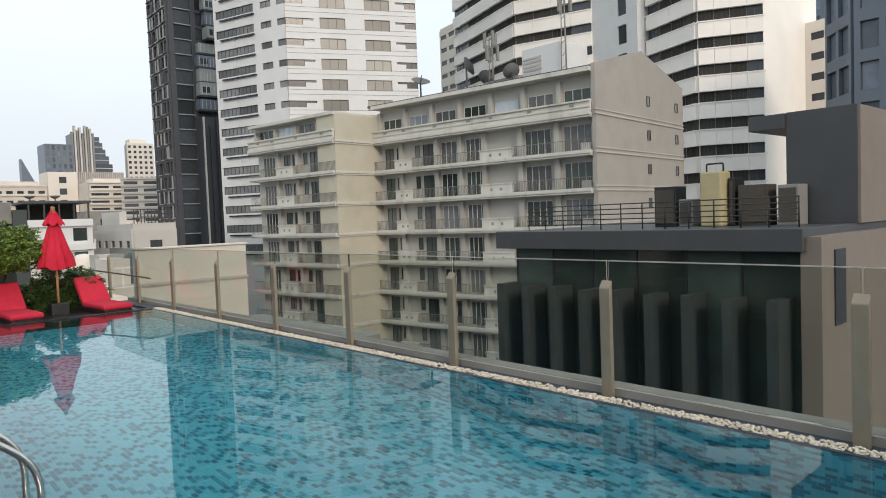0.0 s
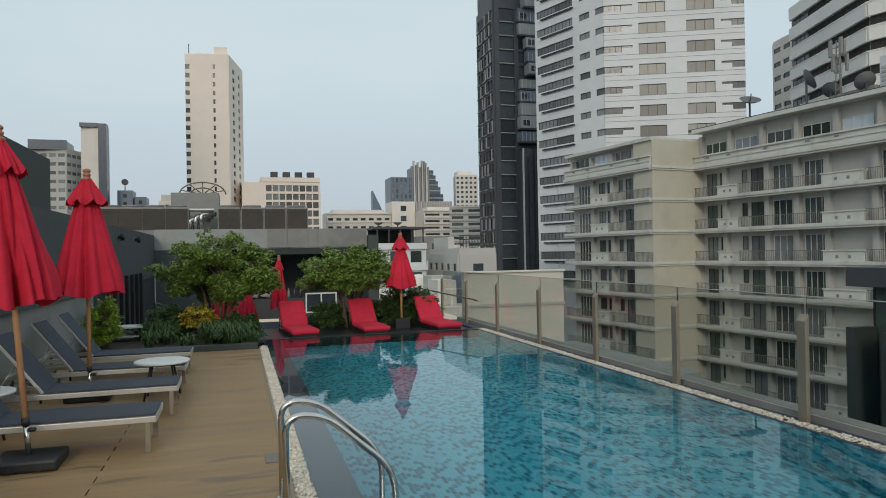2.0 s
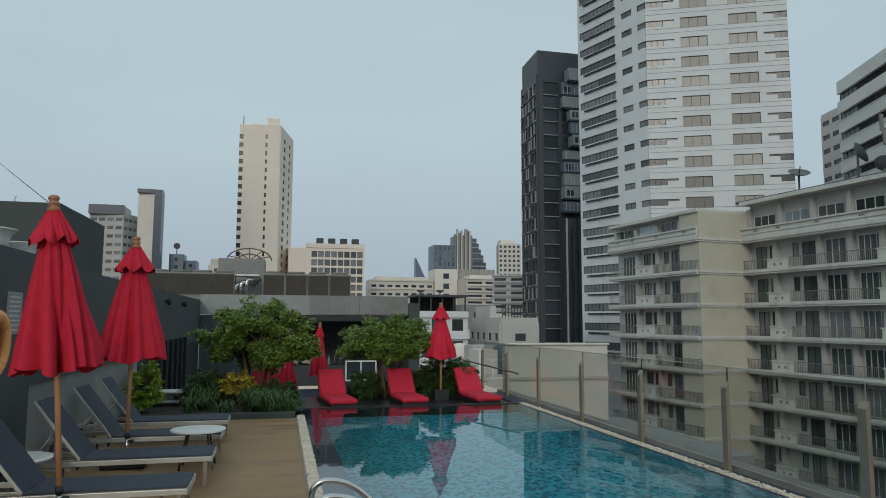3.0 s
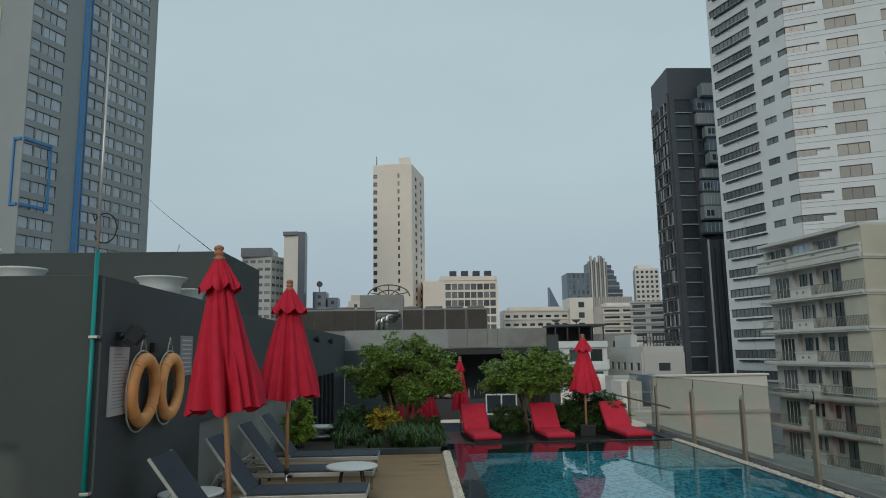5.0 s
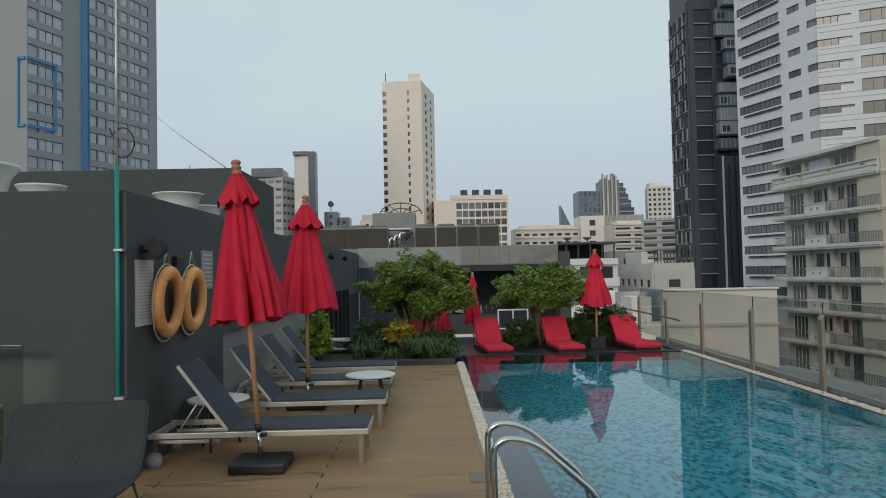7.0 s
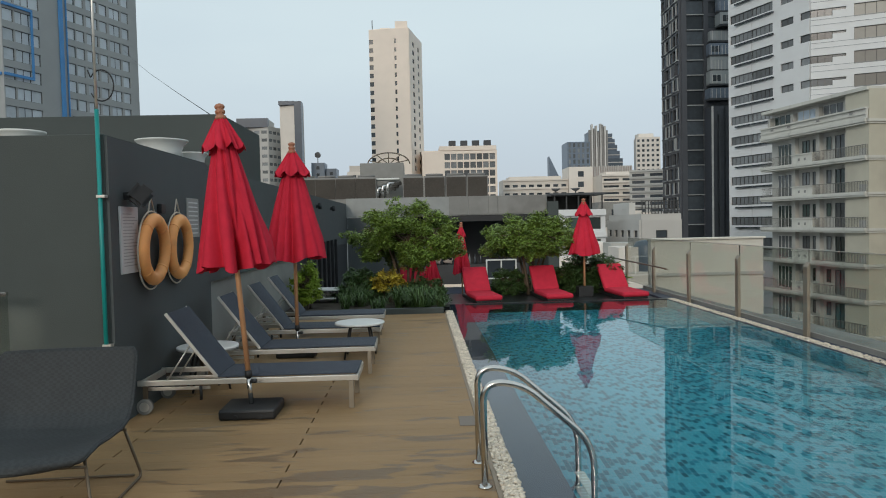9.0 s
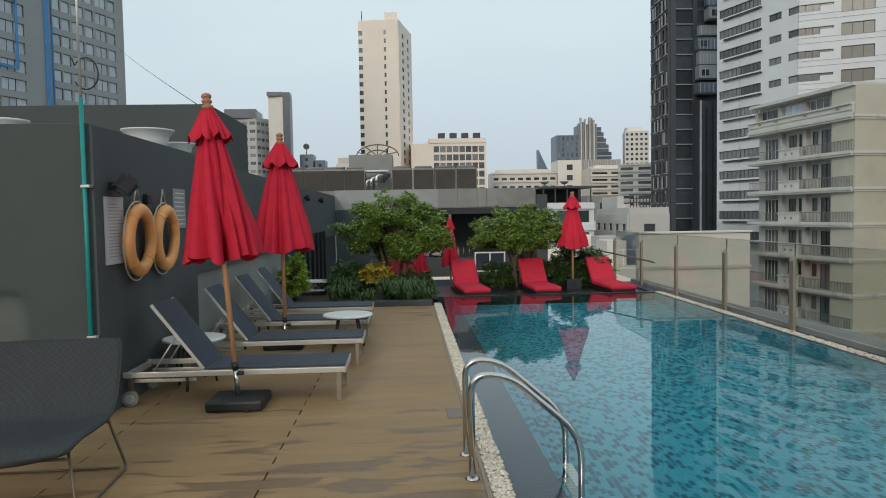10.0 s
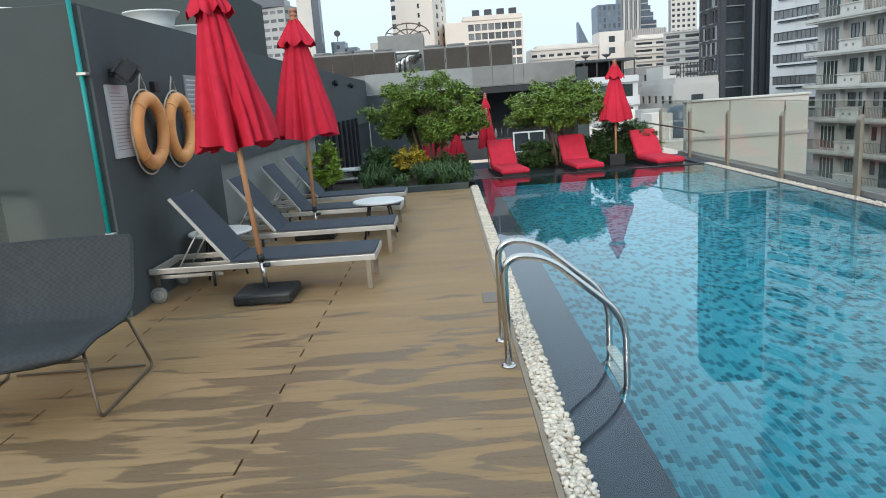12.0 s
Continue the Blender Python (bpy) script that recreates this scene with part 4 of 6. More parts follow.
def tree(name, x, y, z0, half, top, low, seed, count, label, material="leaf", flowers=0, trunk_r=0.045):
    rnd = random.Random(seed)
    g = thing(name, label, "tree")
    bm = bmesh.new()
    clumps = []
    for s in range(5):
        a = 2 * math.pi * s / 5 + rnd.uniform(-0.3, 0.3)
        foot = Vector((x + 0.07 * math.cos(a), y + 0.07 * math.sin(a), z0))
        e = Vector((x + half * 0.5 * math.cos(a), y + half * 0.4 * math.sin(a), low + (top - low) * rnd.uniform(0.35, 0.6)))
        mid = foot.lerp(e, 0.5) + Vector((0, 0, 0.1))
        sweep(bm, [foot, foot.lerp(mid, 0.5), mid, mid.lerp(e, 0.6), e], [trunk_r, trunk_r * 0.8, trunk_r * 0.6, trunk_r * 0.45, trunk_r * 0.25], 7)
        for q in range(18):
            b = rnd.uniform(0, 6.28)
            rr = rnd.random() ** 0.5
            dome = math.sqrt(max(0.0, 1 - 0.86 * rr * rr))
            reach = half * (1.0 + 0.14 * math.sin(3 * b + seed) + rnd.uniform(-0.08, 0.10))
            c = Vector((x + reach * rr * math.cos(b), y + reach * 0.8 * rr * math.sin(b), low + (top - low) * (dome * rnd.uniform(-0.12, 0.95) + 0.06 * (rr - 0.5))))
            sweep(bm, [mid.lerp(e, 0.7), e.lerp(c, 0.5) + Vector((0, 0, 0.05)), c], [trunk_r * 0.35, trunk_r * 0.22, trunk_r * 0.1], 5)
            clumps.append((c, rnd.uniform(0.12, 0.25) * half))
            d = (c - Vector((x, y, low + (top - low) * 0.4))).normalized()      # loose twigs past the outline
            clumps.append((c + d * half * rnd.uniform(0.10, 0.24), 0.06 * half + 0.02))
    part("trunk", bm, M["bark"], g, "several slender grey-brown stems")
    vs, fs = leaves(rnd, clumps, int(count * 3.0), 0.068, 1)
    part("crown", flat_mesh("crown", vs, fs, M[material]), None, g, "uneven crown of small green leaves")
    if flowers:
        fv, ff = leaves(rnd, clumps, flowers, 0.05, 1)
        part("blossom", flat_mesh("blossom", fv, ff, M["flower"]), None, g, "scattered white blossoms")
    return g


tree("garden_tree", -0.76, 15.0, -0.1, 1.17, 2.20, 0.95, 4, 15000, "small spreading tree with bright green leaves in the planter", flowers=70)
tree("garden_tree", 2.22, 15.9, -0.1, 1.12, 1.85, 0.98, 9, 11000, "small bushy tree beside the pool end", flowers=20)
tree("shrub", 3.75, 16.2, -0.3, 0.75, 1.10, 0.10, 17, 5000, "dense dark shrub at the pool's corner", material="leaf_dark", trunk_r=0.025)
tree("shrub", 1.75, 16.1, -0.3, 0.50, 0.55, 0.0, 19, 2500, "low dark shrub between the red loungers", material="leaf_dark", trunk_r=0.02)
tree("shrub", 3.3, 16.1, -0.3, 0.6, 0.75, 0.0, 23, 3500, "low dark shrub behind the red loungers", material="leaf_dark", trunk_r=0.02)
tree("climber_plant", -2.75, 13.2, -0.05, 0.28, 1.0, 0.25, 29, 1800, "lime green leafy climber by the wall", material="leaf_lime", trunk_r=0.015)
tree("croton_shrub", -1.15, 14.0, -0.05, 0.32, 0.72, 0.35, 31, 900, "orange and yellow croton shrub in the planter", material="leaf_orange", trunk_r=0.015)


def palm(x, y, z0, reach, seed, label):
    """A clump of arching feather fronds."""
    rnd = random.Random(seed)
    g = thing("areca_palm", label, "palm")
    for _ in range(22):
        az, tilt, ln_ = rnd.uniform(0, 6.28), rnd.uniform(0.15, 0.9), reach * rnd.uniform(0.75, 1.15)
        out = Vector((math.cos(az), math.sin(az), 0))
        pts = [Vector((x, y, z0)) + out * ln_ * (0.75 * t * tilt + 0.45 * t * t) + Vector((0, 0, ln_ * (1.25 * t - 0.75 * tilt * t * t))) for t in (k / 9 for k in range(10))]
        vs, fs = [], []
        for k in range(2, 10):
            d = (pts[k] - pts[k - 1]).normalized()
            side = d.cross(Vector((0, 0, 1))).normalized()
            for sg_ in (-1, 1):
                for h in (0.0, 0.5):
                    p = pts[k - 1].lerp(pts[k], h)
                    tip = p + side * sg_ * 0.20 * reach * (1.15 - k / 10) + d * 0.16 * reach + Vector((0, 0, -0.03))
                    b = len(vs)
                    vs += [tuple(p - d * 0.008), tuple(p.lerp(tip, 0.5) + Vector((0, 0, 0.014))), tuple(tip), tuple(p.lerp(tip, 0.5) - d * 0.022)]
                    fs.append((b, b + 1, b + 2, b + 3))
        frond = part("frond", flat_mesh("frond", vs, fs, M["leaf"]), None, g)
        bm = bmesh.new()
        sweep(bm, pts, [0.010 - 0.0009 * k for k in range(10)], 5)
        part("stem", bm, M["leaf_lime"], frond)
    return g


palm(3.75, 16.5, -0.3, 0.92, 51, "areca palm with arching green fronds at the pool's corner")
palm(2.85, 16.4, -0.3, 0.9, 57, "small areca palm with arching fronds behind the loungers")
tree("shrub", -1.75, 14.4, -0.05, 0.60, 0.80, 0.05, 37, 2600, "dark leafy shrub under the tree", material="leaf_dark", trunk_r=0.02)
tree("shrub", -0.35, 14.3, -0.05, 0.45, 0.55, 0.05, 43, 1800, "dark leafy shrub under the tree", material="leaf_dark", trunk_r=0.02)
cable = thing("overhead_cable", "thin black overhead cable from the stair core", "cable")
bm = bmesh.new()
sweep(bm, [Vector((-3.3, 9.2, 3.25)).lerp(Vector((-15.5, 36.0, 11.0)), q / 12) - Vector((0, 0, 0.12 * math.sin(math.pi * q / 12))) for q in range(13)], 0.006, 5)
part("line", bm, M["black"], cable)
solid("planter", box_bm(-2.0, 12.26, -0.3, -0.03, 12.40, 0.10, 0.008), M["wall_mid"], "low dark planter edge at the end of the deck", "planter")
solid("planter_soil", box_bm(-3.1, 12.40, -0.3, -0.03, 16.4, 0.04), M["soil"], "dark planting soil", "soil", "structure")
rnd = random.Random(41)
vs, fs = [], []
tufts = [(rnd.uniform(-1.95, -0.05), rnd.uniform(12.44, 13.7), rnd.uniform(0.55, 1.35)) for _ in range(24)]
for cx, cy, k0 in tufts:
    for _ in range(70):
        x, y = cx + rnd.gauss(0, 0.03), cy + rnd.gauss(0, 0.03)
        h, a, s = rnd.uniform(0.16, 0.38) * k0, rnd.uniform(0, 6.28), rnd.uniform(0.10, 0.42) * k0
        wx, wy = 0.008 * math.sin(a), -0.008 * math.cos(a)
        b = len(vs)
        dx, dy = math.cos(a) * s, math.sin(a) * s
        for t, zz, k in ((0, 0.04, 1.0), (0.25, 0.04 + h * 0.65, 1.0), (0.6, 0.04 + h, 0.8), (1.0, 0.04 + h * rnd.uniform(0.45, 0.85), 0.1)):
            vs += [(x + dx * t + wx * k, y + dy * t + wy * k, zz), (x + dx * t - wx * k, y + dy * t - wy * k, zz)]
        fs += [(b + q, b + q + 1, b + q + 3, b + q + 2) for q in (0, 2, 4)]
tagged(new("ornamental_grass", flat_mesh("ornamental_grass", vs, fs, M["leaf_dark"])), "arching dark green ornamental grass in the planter", "grass", kind="stuff")

# ledge beyond the water and the lower terrace
solid("pool_end_ledge", box_bm(-0.03, 13.82, -0.5, 4.79, 16.4, -0.08), M["black_stone"], "black stone ledge beyond the pool's end", "ledge", "structure")
solid("far_terrace", box_bm(-3.6, 16.4, -1.0, 5.3, 25.0, -0.72), M["coping"], "dark lower terrace floor beyond the planting", "floor", "structure")


# ---------- bar building behind the planting ----------
BY = 25.0
bar = thing("bar_pavilion", "low grey concrete bar pavilion with a deep roof fascia", "building")
bm = bmesh.new()
quad_box(bm, -3.12, BY, 1.95, 4.35, BY + 0.5, 2.66)
part("fascia", bm, M["wall_pale"], bar, "weathered grey concrete fascia")
for k, (a, b) in enumerate(((0.70, 1.40), (1.42, 2.14), (2.16, 2.50), (2.52, 4.33))):
    part("fascia_panel", box_bm(a, BY - 0.03, 1.98, b, BY, 2.65, 0.004), M["concrete"], bar)
part("roof", box_bm(-12.0, BY + 0.5, 2.2, 4.35, BY + 6.0, 2.62), M["concrete"], bar)
part("soffit_beam", box_bm(-0.6, BY + 0.02, 1.72, 4.2, BY + 0.4, 1.94, 0.004), M["black"], bar, "dark steel beam")
part("pier", box_bm(4.35, BY - 0.2, -1.0, 4.75, BY + 5.0, 2.4), M["wall_mid"], bar)
part("pier", box_bm(-3.1, BY + 0.02, -0.72, -0.2, BY + 0.3, 1.94), M["wall_dark"], bar)
part("back_wall", box_bm(-3.1, BY + 4.5, -0.72, 4.35, BY + 4.7, 2.2), M["slate"], bar, "dark interior back wall")
part("bar_counter", box_bm(-0.1, BY + 1.2, -0.72, 3.8, BY + 1.7, 0.05, 0.01), M["slate"], bar, "dark bar counter")
for k in range(9):
    bm = bmesh.new()
    lathe(bm, [(0.05, 0.05), (0.06, 0.12), (0.05, 0.30), (0.02, 0.36), (0.02, 0.42)], 10, 0.2 + k * 0.22, BY + 1.45)
    solid("bottle", bm, M["pane_dark"] if k % 3 else M["pane_mid"], "bottle on the dark bar counter", "bottle", group="bottles on the bar")
for x, zz in ((-1.05, 1), (-0.35, -1), (0.2, 1), (0.66, 1)):
    o = thing("bar_ornament", "small pale pink bird-shaped ornament on the bar counter", "ornament", group="bar ornaments")
    bm = bmesh.new()
    sweep(bm, [(0.16 * zz, 0, 0.03), (0.10 * zz, 0, 0.10), (0, 0, 0.13), (-0.12 * zz, 0, 0.11), (-0.2 * zz, 0, 0.14)], [0.02, 0.07, 0.085, 0.05, 0.01], 10)
    sweep(bm, [(0.12 * zz, 0, 0.10), (0.19 * zz, 0, 0.20), (0.14 * zz, 0, 0.30), (0.19 * zz, 0, 0.36), (0.25 * zz, 0, 0.33)], [0.03, 0.022, 0.02, 0.028, 0.012], 8)
    part("figure", bm, M["red_soft"] if zz < 0 else M["pink_fin"], o)
    o.matrix_basis = pose(x, BY + 1.3, 0.05)
cab = thing("white_frame_cabinet", "white framed glass cabinet on the bar terrace", "cabinet")
for x in (1.98, 2.52, 3.06):
    part("upright", box_bm(x, BY - 0.5, -0.40, x + 0.05, BY - 0.45, 0.28, 0.004), M["white_paint"], cab)
for z in (-0.42, 0.26):
    part("bar", box_bm(1.98, BY - 0.505, z, 3.11, BY - 0.445, z + 0.05, 0.004), M["white_paint"], cab)
part("foot", box_bm(2.0, BY - 0.5, -0.72, 3.09, BY - 0.3, -0.42, 0.004), M["slate"], cab)
part("pane", box_bm(2.03, BY - 0.46, -0.37, 3.06, BY - 0.45, 0.26), M["pane_dark"], cab)


def condenser(w):
    g = thing("air_conditioner", "grey roof condenser unit with rusty dark fins", "air conditioner", group="roof condensers")
    part("casing", box_bm(0, 0, 0, w, 0.8, 0.86, 0.012), M["ac_body"], g)
    part("grille", box_bm(0.03, -0.02, 0.05, w - 0.03, 0.005, 0.80, 0.004), M["ac_grill"], g, "dark finned coil")
    for k in range(12):
        part("slat", box_bm(0.03, -0.03, 0.08 + k * 0.06, w - 0.03, -0.018, 0.088 + k * 0.06), M["ac_grill"], g)
    bm = bmesh.new()
    lathe(bm, [(0.30, 0.86), (0.33, 0.90), (0.34, 0.95), (0.30, 0.95), (0.27, 0.88)], 24, w / 2, 0.4)
    part("fan_ring", bm, M["ac_body"], g)
    return g


c0 = condenser(0.80)
c0.matrix_basis = pose(-1.02, BY + 0.6, 2.62)
for k in (1, 2, 3):
    copy_thing(c0, pose(-1.02 + 0.815 * k, BY + 0.6, 2.62))
for k in range(4):
    copy_thing(c0, pose(-5.1 + 0.76 * k, BY + 0.6, 2.62))
plant = thing("roof_plant_box", "grey rendered lift housing with a round wire dish frame", "plant room")
part("housing", box_bm(-2.75, BY + 2.2, 2.62, -1.0, BY + 4.0, 4.15, 0.02), M["concrete"], plant)
for rr in (0.45, 0.85):
    bm = bmesh.new()
    sweep(bm, [(-1.6 + rr * math.cos(a), BY + 2.4, 4.1 + rr * 0.55 * math.sin(a)) for a in (radians(d) for d in range(0, 181, 10))], 0.025, 6)
    part("wire_arch", bm, M["rod"], plant)
for a in range(20, 180, 35):
    bm = bmesh.new()
    sweep(bm, [(-1.6, BY + 2.4, 4.1), (-1.6 + 0.85 * math.cos(radians(a)), BY + 2.4, 4.1 + 0.47 * math.sin(radians(a)))], 0.02, 5)
    part("wire_rib", bm, M["rod"], plant)
duct = thing("exhaust_ducts", "bare metal exhaust ducts between the condensers", "duct")
for k in range(3):
    bm = bmesh.new()
    sweep(bm, arc([(-2.0 + k * 0.2, BY + 0.8, 2.62), (-2.0 + k * 0.2, BY + 0.8, 3.05 + 0.1 * k), (-1.3 + k * 0.1, BY + 1.0, 3.05 + 0.1 * k)], 0.15), 0.09, 12)
    part("duct", bm, M["steel"], duct)
part("cover", box_bm(-2.2, BY + 0.7, 3.38, -1.15, BY + 1.6, 3.44, 0.004), M["white_paint"], duct)
sg = thing("slatted_screen", "dark vertical metal slatted screen on the wall", "screen")
for k in range(7):
    part("slat", box_bm(-3.11, 15.6 + k * 0.9, -0.7, -3.03, 15.72 + k * 0.9, 1.25, 0.004), M["black"], sg)
tb = thing("terrace_table", "small black terrace table with white cloths", "table")
part("top", box_bm(-2.9, 14.0, 0.30, -2.2, 14.6, 0.33, 0.004), M["white_paint"], tb)
part("shelf", box_bm(-2.85, 14.05, 0.12, -2.25, 14.5, 0.15, 0.004), M["white_paint"], tb)
for x in (-2.88, -2.26):
    for y in (14.03, 14.53):
        part("leg", box_bm(x, y, 0.04, x + 0.04, y + 0.04, 0.30), M["black"], tb)


# ---------- the city around ----------
GROUND = -26.0
bm = bmesh.new()
v = [bm.verts.new(p) for p in ((-2500, -2500, GROUND), (2500, -2500, GROUND), (2500, 4000, GROUND), (-2500, 4000, GROUND))]
bm.faces.new(v)
solid("ground", bm, M["asphalt"], "grey city ground far below the terrace", "ground", "structure")
solid("hotel_body", box_bm(-9.0, -6.0, GROUND, 5.28, 25.4, -1.91), M["wall_pale"], "grey hotel building under the rooftop terrace", "building", "structure")

WINDOW_CACHE = {}


def window_mesh(w, h, pane, mull, frame="frame_dark", bars=0.06):
    key = (round(w, 2), round(h, 2), pane, mull, frame)
    if key not in WINDOW_CACHE:
        bm = bmesh.new()
        xs = [0.0]
        for k in range(mull):
            xs += [w * k / mull + bars * (1.0 if k == 0 else 0.5), w * (k + 1) / mull - bars * (1.0 if k == mull - 1 else 0.5)]
        xs.append(w)
        zs = [0.0, bars, h - bars, h]
        grid = [[bm.verts.new((x, 0.05, z)) for x in xs] for z in zs]
        for r in range(3):
            for c in range(len(xs) - 1):
                a, b, d, e = grid[r][c], grid[r][c + 1], grid[r + 1][c + 1], grid[r + 1][c]
                if r == 1 and c % 2 == 1:
                    low = [bm.verts.new((q.co.x, 0.0, q.co.z)) for q in (a, b, d, e)]
                    for q in range(4):
                        bm.faces.new(((a, b, d, e)[q], (a, b, d, e)[(q + 1) % 4], low[(q + 1) % 4], low[q])).material_index = 1
                    bm.faces.new(low).material_index = 0
                else:
                    bm.faces.new((a, b, d, e)).material_index = 1
        WINDOW_CACHE[key] = finish("window", bm, [M[pane], M[frame]])
    return WINDOW_CACHE[key]


def edge_frame(p, q):
    """Local axes of a facade from p to q: s along it, d outwards, z up."""
    p, q = Vector((*p, 0)), Vector((*q, 0))
    u = (q - p).normalized()
    n = Vector((u.y, -u.x, 0))
    m = Matrix.Identity(4)
    m.col[0][:3], m.col[1][:3], m.col[2][:3], m.col[3][:3] = u, n, (0, 0, 1), p
    return m, (q - p).length


def facade(parent, wall_bm, p, q, z0, z1, storey, columns, depth=0.25, frame="frame_dark", wall_mi=0, skip=None, band=None):
    """One face of a building: piers and spandrels proud of the core, and a window in every opening.
    columns: (s0, s1, h0, h1, pane, mullions) with heights above each floor."""
    m, L = edge_frame(p, q)
    n = int((z1 - z0) / storey)

    def slab(s0, s1, za, zb):
        if s1 - s0 < 0.06 or zb - za < 0.01:
            return
        if band:                       # each length of wall a piece of its own
            piece = bmesh.new()
            for vert in quad_box(piece, s0, -0.3, za, s1, depth, zb):
                vert.co = m @ vert.co
            part("spandrel", piece, band, parent)
            return
        for vert in quad_box(wall_bm, s0, -0.3, za, s1, depth, zb, wall_mi):
            vert.co = m @ vert.co
    at = 0.0
    for s0, s1, h0, h1, pane, mull in sorted(columns):
        slab(at, s0, z0, z1)
        at = s1
        top = z0
        for k in range(n):
            f = z0 + k * storey
            if skip and skip(k, s0):
                continue
            slab(s0, s1, top, f + h0)
            top = f + h1
            part("window", window_mesh(s1 - s0, h1 - h0, pane, mull, frame), None, parent, m=m @ Matrix.Translation((s0, 0.03, f + h0)))
        slab(s0, s1, top, z1)
    slab(at, L, z0, z1)


def prism(bm, poly, z0, z1, mi=0):
    lo = [bm.verts.new((x, y, z0)) for x, y in poly]
    hi = [bm.verts.new((x, y, z1)) for x, y in poly]
    n = len(poly)
    for k in range(n):
        bm.faces.new((lo[k], lo[(k + 1) % n], hi[(k + 1) % n], hi[k])).material_index = mi
    bm.faces.new(lo[::-1]).material_index = mi
    bm.faces.new(hi).material_index = mi


# white residential tower
g = thing("white_tower", "tall white apartment tower with corner strip windows", "tower block")
bm = bmesh.new()
WT = [(48.6, 106.0), (53.3, 92.0), (71.7, 83.5), (79.0, 101.0), (57.0, 117.0)]
prism(bm, WT, GROUND, 84)
facade(g, bm, WT[0], WT[1], -3.8, 83, 3.09, [(0.4, 4.6, 0.95, 2.2, "pane_mid", 5), (4.65, 8.6, 0.95, 2.2, "pane_mid", 5), (10.0, 12.2, 1.1, 2.1, "pane_mid", 2), (13.3, 14.8, 1.1, 2.1, "pane_mid", 1)])
facade(g, bm, WT[1], WT[2], -3.8, 83, 3.09, [(0.0, 2.6, 1.1, 2.1, "pane_dark", 3), (2.6, 4.2, 1.75, 2.1, "pane_dark", 1), (5.1, 9.0, 0.62, 2.3, "pane_taupe", 3), (12.0, 16.0, 0.62, 2.3, "pane_taupe", 3), (16.9, 18.4, 1.75, 2.1, "pane_dark", 1), (18.4, 20.26, 1.1, 2.1, "pane_dark", 2)])
m, L = edge_frame(WT[1], WT[2])
for k in range(28):
    for z in (0.0, 0.72):
        for vert in quad_box(bm, 0.0, 0.25, -3.8 + k * 3.09 + z - 0.04, L, 0.29, -3.8 + k * 3.09 + z, 1):
            vert.co = m @ vert.co
m, L = edge_frame(WT[0], WT[1])
for k in range(28):
    for vert in quad_box(bm, 1.6, 0.25, -3.8 + k * 3.09 + 0.46, 8.8, 0.62, -3.8 + k * 3.09 + 0.66, 2):
        vert.co = m @ vert.co
part("wall", bm, [M["white_wall"], M["haze_blue"], M["pane_dark"]], g)

# charcoal tower
g = thing("charcoal_tower", "tall charcoal tower with a column of white balconies", "tower block")
bm = bmesh.new()
DT = [(54.4, 151.0), (54.1, 140.0), (74.0, 140.0), (74.0, 155.0)]
prism(bm, DT, GROUND, 62.2)
facade(g, bm, DT[0], DT[1], -6.0, 56.5, 3.05, [(0.5, 2.3, 0.4, 2.7, "pane_steel", 2), (2.7, 4.5, 0.4, 2.7, "pane_dark", 2), (4.9, 6.7, 0.4, 2.7, "pane_steel", 2), (7.1, 8.7, 0.4, 2.7, "pane_dark", 2), (9.1, 10.6, 0.4, 2.7, "pane_steel", 2)], depth=0.35, frame="frame_dark")
facade(g, bm, DT[1], DT[2], -6.0, 56.5, 3.05, [(1.1, 4.6, 0.12, 2.95, "pane_dark", 1), (5.6, 8.2, 0.3, 2.7, "pane_dark", 2), (10.4, 13.8, 0.3, 2.7, "pane_steel", 3)], depth=0.3)
part("wall", bm, M["dark_tower"], g)
m, L = edge_frame(DT[0], DT[1])
rnd = random.Random(3)
for k in range(20):
    z = -6.0 + k * 3.05
    for i in range(5):
        s0 = 0.4 + i * 2.08
        bm = bmesh.new()
        for vert in quad_box(bm, s0, 0.35, z + 0.10, s0 + 1.9, 0.62, z + 0.32):
            vert.co = m @ vert.co
        part("balcony", bm, M["grey_tower"] if (k + i) % 2 else M["dark_tower"], g, "thin balcony edge")
        bm = bmesh.new()
        q = s0 + rnd.choice((0.1, 0.7, 1.3))
        for vert in quad_box(bm, q, 0.35, z + 0.34, q + 0.32, 0.55, z + 2.75):
            vert.co = m @ vert.co
        part("fin", bm, M["grey_tower"] if rnd.random() < 0.55 else M["slate"], g)
    part("floor_band", box_bm(55.2, 139.52, z - 0.09, 58.7, 139.72, z + 0.09), M["grey_tower"], g, "pale line between glazed storeys")
for k in range(11):                   # glazed boxes that jut out unevenly
    z = 25.5 + k * 2.95
    x0 = 59.6 + rnd.uniform(-1.2, 1.6)
    x1 = x0 + rnd.uniform(4.5, 6.5)
    y0 = 138.6 - rnd.uniform(0.0, 1.5)
    b = part("balcony", box_bm(x0, y0, z, x1, 139.7, z + rnd.uniform(1.9, 2.8), 0.02), M["grey_tower"] if k % 3 else M["pane_steel"], g, "pale glazed box jutting from the tower")
    for q in range(7):
        xm = x0 + (x1 - x0) * (q + 0.5) / 7
        part("mullion", box_bm(xm - 0.05, y0 - 0.06, z, xm + 0.05, y0 - 0.005, z + 1.9), M["haze"], b)
    if k % 2:
        part("glazing", box_bm(x0 + 0.5, y0 - 0.03, z + 0.5, x0 + 2.1, y0 - 0.004, z + 1.7), M["pane_dark"], b)
    part("soffit", box_bm(x0 + 0.1, y0 + 0.1, z - 0.35, x1 - 0.1, 139.68, z - 0.01), M["slate"], b, "dark underside")
